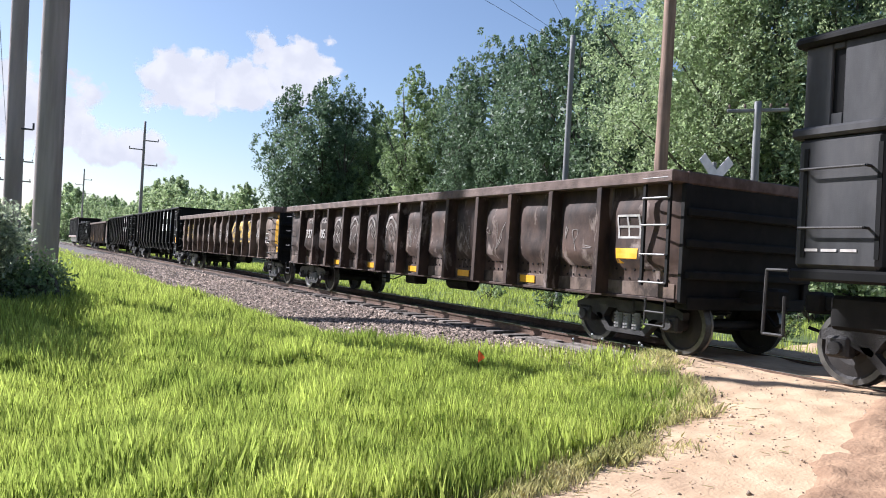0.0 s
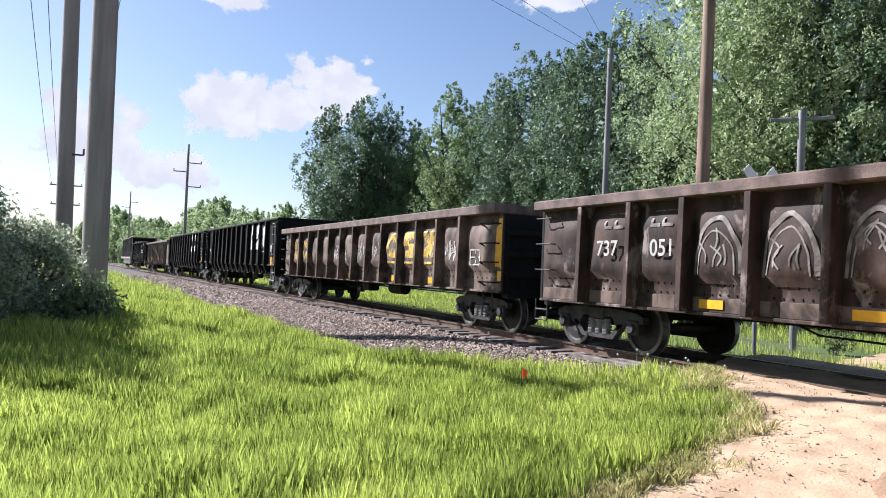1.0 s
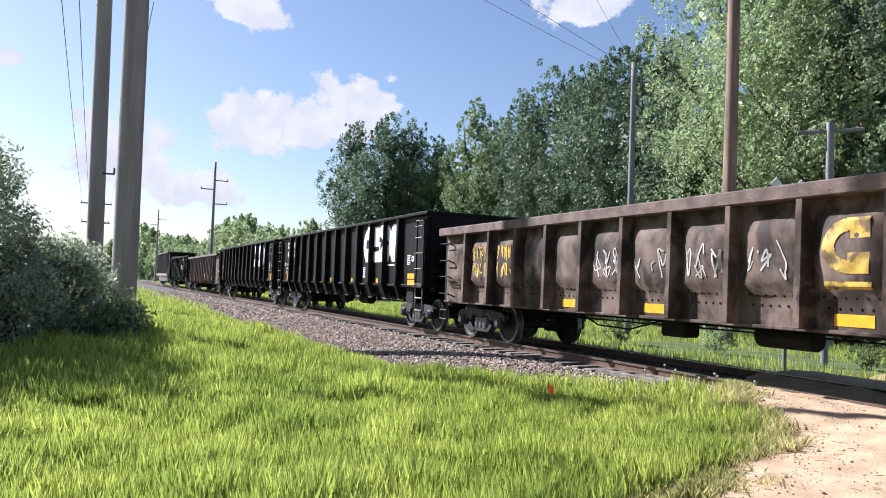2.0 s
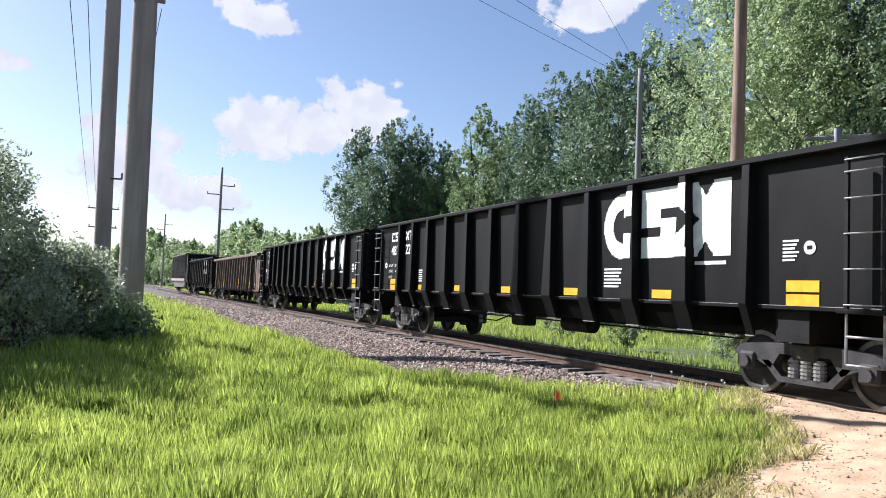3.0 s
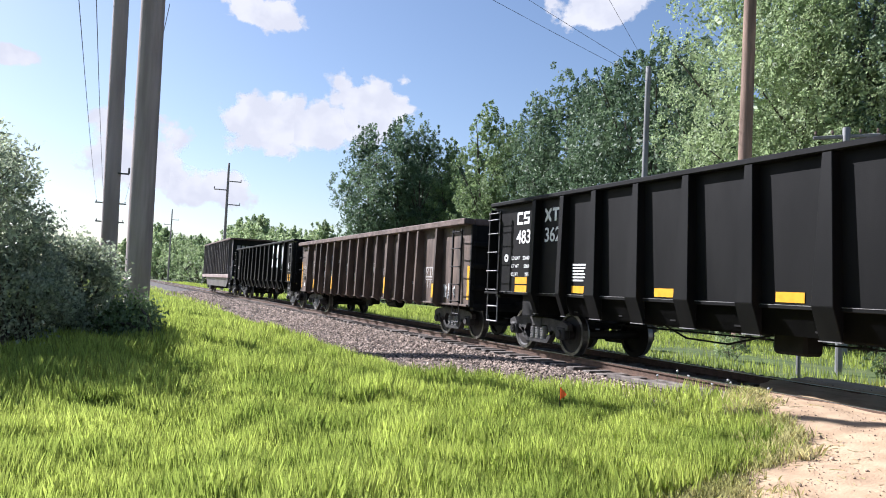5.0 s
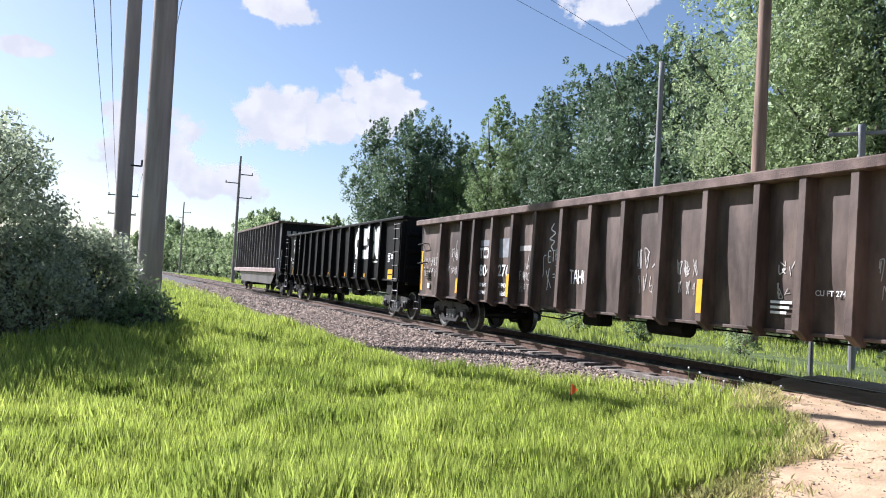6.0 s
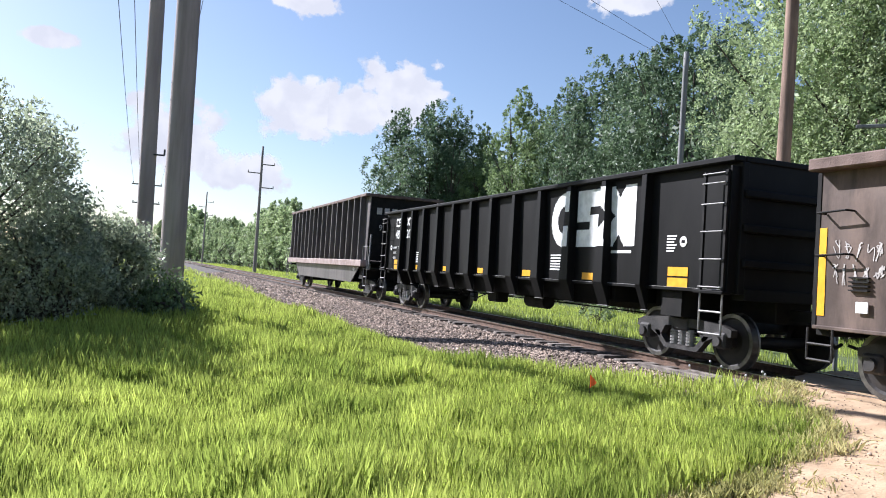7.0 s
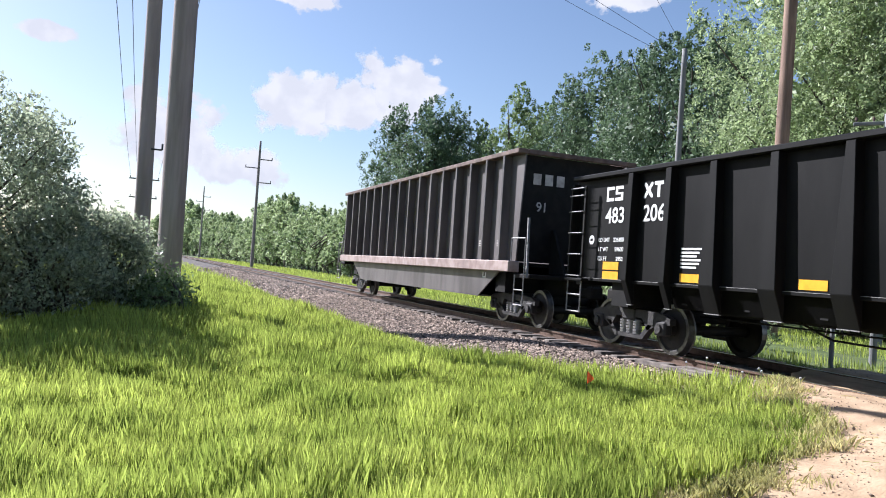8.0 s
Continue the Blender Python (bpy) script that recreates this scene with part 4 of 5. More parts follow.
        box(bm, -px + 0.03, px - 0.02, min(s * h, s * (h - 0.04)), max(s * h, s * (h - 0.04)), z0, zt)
        wall = part("end_wall", bm, end_mat, car, "near-black end wall with horizontal stiffeners")
        for k in range(3):
            bm = bmesh.new()
            z = z0 + (zt - z0) * (0.22 + 0.27 * k)
            box(bm, -px + 0.03, px - 0.02, min(s * (h - 0.01), s * (h + 0.11)), max(s * (h - 0.01), s * (h + 0.11)), z - 0.06, z + 0.06, 0.02)
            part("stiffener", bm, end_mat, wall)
        for xx in (-px + 0.05, px - 0.05):
            bm = bmesh.new()
            box(bm, xx - 0.06, xx + 0.06, min(s * (h - 0.02), s * (h + 0.06)), max(s * (h - 0.02), s * (h + 0.06)), z0 - 0.04, zt, 0.012)
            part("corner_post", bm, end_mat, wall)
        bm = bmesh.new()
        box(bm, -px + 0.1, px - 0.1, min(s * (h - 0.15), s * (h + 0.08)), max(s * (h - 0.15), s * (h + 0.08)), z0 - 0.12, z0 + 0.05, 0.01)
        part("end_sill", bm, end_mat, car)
        coupler(car, s * (h - 0.05), s)
    # underframe
    bm = bmesh.new()
    box(bm, -0.35, 0.35, -h + 0.2, h - 0.2, 0.72, floor_z, 0.02)
    part("centre_sill", bm, M["black_dull"], car)
    for y in np.linspace(-5.2, 5.2, 9):
        bm = bmesh.new()
        box(bm, -px + 0.1, px - 0.1, y - 0.06, y + 0.06, z0 + 0.02 if z0 < 0.9 else 0.86, floor_z)
        part("crossbearer", bm, M["black_dull"], car)
    for s in (-1, 1):
        bm = bmesh.new()
        box(bm, -px + 0.06, px - 0.06, min(s * (truck_y - 0.25), s * (truck_y + 0.25)), max(s * (truck_y - 0.25), s * (truck_y + 0.25)), 0.73, floor_z)
        part("bolster", bm, M["black_dull"], car)
    bm = bmesh.new()
    tube(bm, (-0.5, -1.6, 0.66), (-0.5, -0.7, 0.66), 0.16, 0.16, 14)
    box(bm, -0.75, -0.4, 0.6, 1.15, 0.52, 0.84, 0.04)
    rod(bm, [(-0.3, -5.9, 0.66), (-0.3, -1.7, 0.68), (-0.3, 5.9, 0.66)], 0.015)
    rod(bm, [(-0.6, 1.3, 0.75), (-0.6, 2.1, 0.56), (-0.6, 3.0, 0.58), (-0.6, 3.6, 0.78)], 0.016)
    part("brake_gear", bm, M["black_dull"], car)
    for s in (-1, 1):
        truck(car, s * truck_y)
    return car


def reflector(car, side, y, w, z, h, material=None, x=None):
    if x is not None:
        bm = bmesh.new()
        box(bm, x, x + 0.01, y - w / 2, y + w / 2, z, z + h)
        part("reflector", bm, M["yellow"], car, "yellow reflective patch")
        return
    decal(car, "reflector", side, y - w / 2, y + w / 2, z, z + h, 0.08, None, material or M["yellow"], "yellow reflective patch")


def corner_steps(car, y, s, x, material, z_top, z_low=0.42, w=0.36):
    grab_iron(car, [(x, y, z_top), (x, y, z_low), (x, y - s * w, z_low), (x, y - s * w, z_top)], material, 0.016, "sill_step")
    grab_iron(car, [(x, y, (z_low + z_top) / 2), (x, y - s * w, (z_low + z_top) / 2)], material, 0.016, "sill_step")


def sill_plates(car, side, z0, z1, material):
    """Heavier plates along the foot of the panels."""
    for a, b in zip(side.edges, side.edges[1:]):
        bm = bmesh.new()
        box(bm, side.panel_x - 0.014, side.panel_x - 0.002, a + 0.055, b - 0.055, z0 + 0.015, z1, 0.004)
        part("sill_plate", bm, material, car, "lighter worn plate at the panel's foot")


def rivets(car, side, z, seed, material):
    """Rows of drain holes and rivet heads along the foot of the panels."""
    bm = bmesh.new()
    for a, b in zip(side.edges, side.edges[1:]):
        for row in (0, 1):
            for k in range(6):
                y = a + 0.18 + (b - a - 0.3) * (k + 0.5 * row) / 6
                x = side.panel(y, z + row * 0.13)
                tube(bm, (x + 0.01, y, z + row * 0.13), (x - 0.012, y, z + row * 0.13), 0.022, 0.014, 6)
    tagged(part("rivets", bm, material, car), kind="stuff")


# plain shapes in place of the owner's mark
def block_shape(kind, w, h):
    def mask(u, v):
        a, b = u / w, v / h
        if kind == 0:
            r = math.hypot((a - 0.55) / 0.55, (b - 0.5) / 0.5)
            return (r < 1 and r > 0.52 and a < 0.95) if a < 0.55 else ((b > 0.62 or b < 0.38) and a < 0.95)
        if kind == 1:
            return not ((a > 0.5 and 0.55 < b < 0.7) or (a < 0.5 and 0.3 < b < 0.45))
        return abs(a - 0.5) * 2 > (abs(b - 0.5) * 2 - 0.6) * 0.9 and a > 0.38 - abs(b - 0.5) * 1.7
    return mask


def side_mark(car, side, y_hi, widths, z, h, material, cell=0.06):
    y = y_hi
    for k, w in enumerate(widths):
        decal(car, "side_mark", side, y - w, y, z, z + h, cell, block_shape(k, w, h), material, "worn painted emblem shape")
        y -= w + 0.03


def brown_ladder_end(car, side, x):
    h = side.half
    ladder(car, -h + 0.52, -h + 0.06, (1.0, 1.38, 1.78, 2.15, 2.42), x, M["grey_steel"], 0.95, 2.45)
    corner_steps(car, -h + 0.06, -1, x, M["truck"], 0.78)
    for z in (1.3, 1.75, 2.2):
        grab_iron(car, [(x + 0.05, h - 0.1, z), (x - 0.06, h - 0.1, z), (x - 0.06, h - 0.55, z), (x + 0.05, h - 0.55, z)], M["truck"])
    corner_steps(car, h - 0.06, 1, x, M["truck"], 0.78)


def placard(car, side, y, z, material):
    """A stencilled frame panel."""
    decal(car, "stencil_panel", side, y - 0.22, y + 0.22, z, z + 0.34, 0.03,
          lambda u, v: u < 0.035 or u > 0.405 or v < 0.035 or v > 0.305 or abs(v - 0.17) < 0.02 or abs(u - 0.22) < 0.018, material, "faded stencilled panel")


def build_car_one():
    side = Side(8.11, [-6.69, -5.51, -4.35, -3.27, -2.15, -1.05, 0.05, 1.15, 2.24, 3.35, 4.48, 5.58, 6.78], 0.78, 2.36, -1.33, -1.55, -1.58, 0.11, 0.13, 3)
    car = gondola("dented rust brown open gondola car with faded graffiti", side, 2.52, M["rust"], M["rim_rust"], 0.17, 1.02, lip=0.06)
    for y in (-4.72, -2.58, -0.4, 1.83, 4.08):
        reflector(car, side, y, 0.42, 0.84, 0.12, x=-1.36)
    reflector(car, side, -7.2, 0.46, 1.24, 0.22)
    placard(car, side, -7.23, 1.6, M["chalk"])
    brown_ladder_end(car, side, -1.50)
    rivets(car, side, 1.03, 3, M["black_dull"])
    sill_plates(car, side, 0.78, 0.99, M["rust_light"])
    lettering(car, "737", 6.40, 1.55, 0.34, -1.475, M["chalk"], "faded car number")
    lettering(car, "051", 5.17, 1.55, 0.34, -1.475, M["chalk"], "faded car number")
    for y, w in ((6.28, 0.2), (6.03, 0.2), (5.2, 0.2), (4.95, 0.2)):
        decal(car, "mark_shape", side, y - w, y, 1.97, 2.22, 0.025, lambda u, v: not (0.06 < u and 0.06 < v < 0.2), M["ghost"], "faded owner's mark shape")
    for k, (a, b) in enumerate(zip(side.edges, side.edges[1:])):
        if k in (7, 8, 9, 10):
            arch_paint(car, side, a + 0.16, b - 0.12, 1.3, 0.82, M["ghost"], "faded whitish graffiti arch", k)
        elif k in (1, 3, 4, 6):
            scribble(car, side, a + 0.2, b - 0.18, 1.3, 2.0, 40 + k, 1, M["ghost"], "faded graffiti strokes", 0.007)
    return car


def build_car_two():
    side = Side(8.15, [-6.65 + 1.12 * i for i in range(13)], 0.84, 2.40, -1.33, -1.55, -1.58, 0.10, 0.13, 9)
    car = gondola("faded grey brown open gondola car with worn yellow emblem", side, 2.58, M["rust_light"], M["rim_rust"], 0.19, 1.06, lip=0.06)
    for y in (-5.0, -2.75, 0.6, 2.85):
        reflector(car, side, y, 0.5, 0.9, 0.14)
    placard(car, side, -7.2, 1.35, M["chalk"])
    rivets(car, side, 1.1, 5, M["black_dull"])
    for k, y in enumerate((-2.73, -3.85, -4.97)):
        decal(car, "side_mark", side, y - 0.31, y + 0.31, 1.5, 2.14, 0.0125, block_shape(k, 0.62, 0.64), M["yellow_old"], "worn yellow painted emblem shape")
        decal(car, "side_mark", side, y - 0.30, y + 0.30, 1.30, 1.41, 0.05, None, M["yellow_old"], "worn yellow painted bar")
    decal(car, "corner_stripe", side, -8.13, -7.98, 1.05, 2.3, 0.05, None, M["yellow"], "bright yellow corner stripe")
    for k, (a, b) in enumerate(zip(side.edges, side.edges[1:])):
        if k in (1, 5, 6, 7, 8):
            scribble(car, side, a + 0.16, b - 0.13, 1.38, 1.95, 60 + k, 1, M["chalk"], "white graffiti strokes", 0.012)
        if k in (11, 12):
            scribble(car, side, a + 0.2, b - 0.17, 1.38, 2.12, 80 + k, 2, M["yellow_old"], "worn yellow stencilled strokes", 0.02)
    for s in (-1, 1):
        for z in (1.02, 1.42, 1.8, 2.2):
            y = s * (side.half - 0.08)
            grab_iron(car, [(-1.34, y, z), (-1.54, y, z), (-1.55, y - s * 0.46, z), (-1.36, y - s * 0.5, z - 0.08)], M["black_dull"], 0.016)
        corner_steps(car, s * (side.half - 0.06), s, -1.5, M["truck"], 0.84)
    return car


def mark_mask(kind, w, h):
    """Hollow block, crossed block, tee block or notched block."""
    def mask(u, v):
        a, b = u / w, v / h
        if kind == 0:
            return a < 0.25 or b < 0.22 or b > 0.78
        if kind == 1:
            return abs(abs(a - 0.5) * 2 - abs(b - 0.5) * 2) < 0.38
        if kind == 3:
            return not ((a > 0.28 and 0.58 < b < 0.78) or (a < 0.72 and 0.22 < b < 0.42))
        return b > 0.78 or abs(a - 0.5) < 0.14
    return mask


def build_black(number):
    side = Side(8.3, [-6.25, -5.05, -3.85, -2.65, -1.45, -0.25, 0.95, 2.15, 3.3, 4.45, 5.46, 6.46], 1.17, 2.98, -1.33, -1.47, -1.505, 0.14, 0.0, 1, rib_z0=0.78)
    side.low_w, side.narrow = 0.31, (-6.25, 5.46, 6.46)
    car = gondola("black open gondola car with tapered ribs and white emblem", side, 3.11, M["black"], M["black"], 0.09, 1.2, lip=0.05, rib_shape="foot", rim_x=1.47)
    # sheets that slope in below the sill, one between each two ribs
    for s in (-1, 1):
        for a, b in zip(side.ribs[1:-2], side.ribs[2:-1]):
            bm = bmesh.new()
            q = [(s * 1.33, a, 1.17), (s * 1.33, b, 1.17), (s * 1.2, b, 0.80), (s * 1.2, a, 0.80)]
            bm.faces.new([bm.verts.new(p) for p in q])
            bmesh.ops.solidify(bm, geom=bm.faces[:], thickness=0.012)
            part("lower_sheet", bm, M["black"], car)
    x = -1.336
    side_mark(car, side, -3.02, (0.95, 0.9, 0.95), 1.84, 1.08, M["white"], 0.025)
    for y in (-7.05, 7.1):
        for dz in (0.0, 0.17):
            bm = bmesh.new()
            box(bm, x - 0.003, x, y - 0.24, y + 0.24, 1.19 + dz, 1.33 + dz)
            part("reflector", bm, M["yellow"], car, "yellow reflective patch")
    for y in (-4.5, -2.05, 0.35, 2.7, 5.0):
        bm = bmesh.new()
        box(bm, x - 0.003, x, y - 0.22, y + 0.22, 1.22, 1.35)
        part("reflector", bm, M["yellow"], car, "yellow reflective patch")
    h = side.half
    lettering(car, "483", 7.34, 2.20, 0.39, x - 0.003, M["white"], "white car number")
    lettering(car, number, 6.24, 2.20, 0.39, x - 0.003, M["white"], "white car number")
    for y, kind in ((7.34, 0), (7.07, 3), (6.24, 1), (5.97, 2)):
        decal(car, "mark_shape", side, y - 0.23, y, 2.59, 2.85, 0.0115, mark_mask(kind, 0.23, 0.26), M["white"], "white owner's mark shape")
    for k, (a, b) in enumerate((("LD LMT", "225900" if number == "227" else "226400"), ("LT WT", "60100" if number == "227" else "59600"), ("CU FT", "2950"))):
        lettering(car, a, 7.52, 1.86 - k * 0.17, 0.105, x - 0.003, M["white"], "white stencilled weights")
        lettering(car, b, 6.74, 1.86 - k * 0.17, 0.105, x - 0.003, M["white"], "white stencilled weights", "RIGHT")
    bars(car, 5.22, 1.72, 0.48, 0.03, 6, x, M["white"])
    bars(car, -3.05, 1.66, 0.52, 0.03, 6, x, M["white"])
    bars(car, -6.75, 1.98, 0.24, 0.025, 6, x, M["white"])
    bars(car, -5.2, 1.72, 0.6, 0.05, 1, -1.336, M["white"])
    for y in (-7.15, 7.75):
        bm = bmesh.new()
        tube(bm, (x, y, 1.9), (x - 0.003, y, 1.9), 0.085, 0.085, 18)
        disc = part("disc_sign", bm, M["white"], car, "small round white sign")
        bm = bmesh.new()
        box(bm, x - 0.005, x - 0.0035, y - 0.04, y + 0.04, 1.875, 1.925)
        part("sign_centre", bm, M["black"], disc)
    # ladders at both ends
    for s in (-1, 1):
        y0, y1 = s * (h - 0.52), s * (h - 0.06)
        ladder(car, y0, y1, (1.22, 1.62, 2.02, 2.42, 2.72, 2.86), -1.50, M["grey_steel"], 1.15, 2.9, 0.010)
        corner_steps(car, s * (h - 0.06), s, -1.5, M["grey_steel"], 1.18, 0.55, 0.46)
        bm = bmesh.new()
        box(bm, -1.56, -1.40, min(s * (h - 0.62), s * h), max(s * (h - 0.62), s * h), 1.12, 1.17, 0.01)
        part("step_bracket", bm, M["black"], car)
        bm = bmesh.new()
        box(bm, -1.475, -1.332, min(s * (h - 0.05), s * (h - 0.005)), max(s * (h - 0.05), s * (h - 0.005)), 1.14, 2.96, 0.006)
        part("corner_plate", bm, M["black"], car)
    # worn bright edges of the sill and the rib feet
    for a, b in zip(side.edges, side.edges[1:]):
        bm = bmesh.new()
        box(bm, -1.3845, -1.366, a + 0.17, b - 0.17, 1.1835, 1.1905)
        part("sill_edge", bm, M["grey_steel"], car, "bright worn sill edge")
    for r in side.ribs:
        bm = bmesh.new()
        w = side.rib_half(r, 0.8) + 0.003
        box(bm, -1.36, -1.315, r - w, r + w, 0.772, 0.785)
        part("rib_foot", bm, M["grey_steel"], car)
    return car


STROKES = {
    "F": [[(0.1, 0), (0.05, 1)], [(0.05, 1), (0.9, 0.95)], [(0.05, 0.5), (0.7, 0.55)]],
    "A": [[(0, 0), (0.5, 1), (1, 0.05)], [(0.2, 0.4), (0.85, 0.42)]],
    "N": [[(0, 0), (0.05, 1), (0.9, 0.1), (0.95, 1)]],
    "C": [[(0.9, 0.95), (0.2, 0.8), (0.1, 0.2), (0.95, 0.1)]],
    "Y": [[(0, 1), (0.5, 0.55)], [(1, 1), (0.4, 0)]],
    "H": [[(0.1, 0), (0, 1)], [(0.9, 0), (1, 1)], [(0, 0.5), (1, 0.55)]],
    "T": [[(0, 1), (1, 0.95)], [(0.5, 1), (0.45, 0)]],
    "S": [[(0.95, 0.95), (0.1, 0.8), (0.9, 0.35), (0.05, 0.05)]],
    "E": [[(0.9, 1), (0.1, 0.95), (0.1, 0.05), (0.9, 0)], [(0.1, 0.5), (0.7, 0.5)]],
    "O": [[(0.5, 1), (0.05, 0.6), (0.35, 0.02), (0.95, 0.35), (0.8, 0.9), (0.5, 1)]],
    "zigzag": [[(0.6, 1), (0.2, 0.78), (1, 0.62), (0, 0.4), (0.9, 0.3), (0.3, 0.1), (0.6, 0)]],
    "arrow": [[(0.9, 1), (0.45, 0)], [(0.1, 0.35), (0.45, 0), (0.95, 0.3)]],
    "hook": [[(1, 1), (0.1, 0.9), (0.3, 0.2), (0, 0)]],
    "cross": [[(0, 0.9), (1, 0.1)], [(0.2, 0), (0.7, 1)]],
    "seven": [[(0, 1), (1, 0.9), (0.7, 0)]],
    "equals": [[(0, 0.7), (1, 0.75)], [(0, 0.2), (1, 0.25)]],
}


def sprayed(car, side, name, y, z, w, h, material, width=0.012):
    """One sprayed sign, its upper left over (y, z), w along the car and h high."""
    bm = bmesh.new()
    for line in STROKES[name]:
        ribbon(bm, side, y, z, [(u * w, v * h) for u, v in line], width)
    part("graffiti", bm, material, car, "thin white sprayed graffiti sign")


def build_car_five():
    ribs = [-6.67, -5.4, -4.68, -3.95, -3.0, -2.04, -1.08, -0.12, 0.83, 1.82, 2.78, 3.73, 4.68, 5.4, 6.67]
    side = Side(8.35, ribs, 0.82, 2.72, -1.345, -1.53, -1.58, 0.115, 0.02, 21, rib_z0=0.72)
    car = gondola("brown open gondola car with graffiti and yellow stripes", side, 2.87, M["brown"], M["rim_rust"], 0.15, 1.05, lip=0.06, rib_shape="foot")
    for y, z0, z1 in ((8.28, 0.95, 2.03), (5.4, 0.95, 1.3), (2.78, 0.96, 1.44), (-3.0, 0.96, 1.44), (-6.67, 0.95, 1.3), (-8.28, 0.95, 1.75)):
        decal(car, "yellow_stripe", side, y - 0.055, y + 0.055, z0, z1, 0.05, None, M["yellow"], "worn yellow vertical stripe")
    x = -1.378
    lettering(car, "804", 4.56, 1.40, 0.36, x, M["white"], "white car number")
    lettering(car, "276", 3.62, 1.40, 0.36, x, M["white"], "white car number")
    for y, kind in ((4.63, 2), (4.42, 0), (4.22, 1)):
        decal(car, "mark_shape", side, y - 0.17, y, 1.80, 2.05, 0.02, mark_mask(kind, 0.17, 0.25), M["white"], "white owner's mark shape")
    lettering(car, "219400", 3.56, 1.15, 0.135, x, M["white"], "white stencilled weights")
    lettering(car, "66600", 3.50, 0.97, 0.135, x, M["white"], "white stencilled weights")
    lettering(car, "LD LMT", 4.54, 1.15, 0.115, x, M["white"], "white stencilled weights")
    lettering(car, "LT WT", 4.54, 0.97, 0.115, x, M["white"], "white stencilled weights")
    for y0, y1, z0, z1 in ((3.99, 4.60, 2.08, 2.22), (3.15, 3.62, 1.81, 2.23)):
        decal(car, "paint_patch", side, y0, y1, z0, z1, 0.06, None, M["patch_grey"], "pale grey patch of paint-over")
    decal(car, "paint_patch", side, 2.1, 2.68, 1.94, 2.05, 0.05, None, M["chalk"], "pale patch of paint-over")
    # sprayed words and signs
    for k, c in enumerate("FANCY"):
        sprayed(car, side, c, 2.64 - 0.115 * k, 1.34 - 0.01 * k, 0.085, 0.18, M["chalk"], 0.009)
    for k, c in enumerate("HATS"):
        sprayed(car, side, c, 2.62 - 0.135 * k, 1.09 - 0.01 * k, 0.10, 0.18, M["chalk"], 0.009)
    sprayed(car, side, "arrow", 2.40, 1.56, 0.16, 0.32, M["chalk"], 0.010)
    sprayed(car, side, "zigzag", 1.46, 1.96, 0.19, 0.5, M["white"], 0.014)
    for k, c in enumerate("ETH"):
        sprayed(car, side, c, 1.50 - 0.14 * k, 1.70 + 0.02 * k, 0.11, 0.22, M["white"], 0.011)
    sprayed(car, side, "hook", 1.70, 1.42, 0.12, 0.42, M["white"], 0.011)
    sprayed(car, side, "cross", 1.56, 1.16, 0.17, 0.42, M["white"], 0.011)
    sprayed(car, side, "equals", 1.30, 1.38, 0.08, 0.12, M["white"], 0.010)
    sprayed(car, side, "seven", 1.20, 1.33, 0.11, 0.3, M["white"], 0.011)
    for k, c in enumerate("TAHOE"):
        sprayed(car, side, c, 0.70 - 0.15 * k, 1.30, 0.125, 0.25, M["white"], 0.016)
    decal(car, "stencil_panel", side, -6.3, -5.72, 1.4, 1.74, 0.02, lambda u, v: u < 0.03 or u > 0.55 or v < 0.03 or v > 0.31 or abs(u - 0.29) < 0.015 or abs(v - 0.08) < 0.012, M["chalk"], "white stencilled panel")
    lettering(car, "CU FT 2743", -4.78, 1.28, 0.095, x, M["white"], "white stencilled capacity")
    bars(car, -4.1, 1.16, 0.34, 0.035, 3, x, M["white"])
    scribble(car, side, -7.55, -6.85, 0.92, 1.32, 205, 1, M["white"], "white graffiti strokes", 0.018)
    for k, (a, b) in enumerate(zip(side.edges, side.edges[1:])):
        if k in (1, 3, 5, 6, 13, 14, 15):
            z = 1.15 if k < 14 else 1.3
            scribble(car, side, a + 0.18, b - 0.18, z, z + (0.6 if k % 2 else 0.8), 120 + k * 3, 2, M["chalk"], "faint white graffiti strokes", 0.007)
    sprayed(car, side, "arrow", 7.2, 1.8, 0.3, 0.42, M["chalk"], 0.010)
    sprayed(car, side, "arrow", 6.1, 1.85, 0.2, 0.4, M["chalk"], 0.009)
    sprayed(car, side, "arrow", 5.15, 1.8, 0.16, 0.2, M["chalk"], 0.009)
    for z in (1.27, 1.32, 1.37, 1.42):
        bm = bmesh.new()
        box(bm, -1.40, -1.35, 7.6, 7.86, z, z + 0.018)
        part("card_rack_bar", bm, M["black_dull"], car)
    h = side.half
    ladder(car, -h + 0.62, -h + 0.14, (0.9, 1.3, 1.72, 2.15, 2.55), -1.53, M["black_dull"], 0.85, 2.62)
    corner_steps(car, -h + 0.14, -1, -1.53, M["truck"], 0.8)
    for z in (1.68, 2.2):
        grab_iron(car, [(-1.36, h - 0.1, z), (-1.5, h - 0.1, z), (-1.5, h - 0.5, z + 0.02), (-1.36, h - 0.5, z + 0.02)], M["black_dull"], 0.014)
    corner_steps(car, h - 0.06, 1, -1.53, M["truck"], 0.8)
    bm = bmesh.new()
    box(bm, -1.385, -1.37, 7.60, 7.76, 1.02, 1.15)
    part("card_board", bm, M["white"], car)
    return car


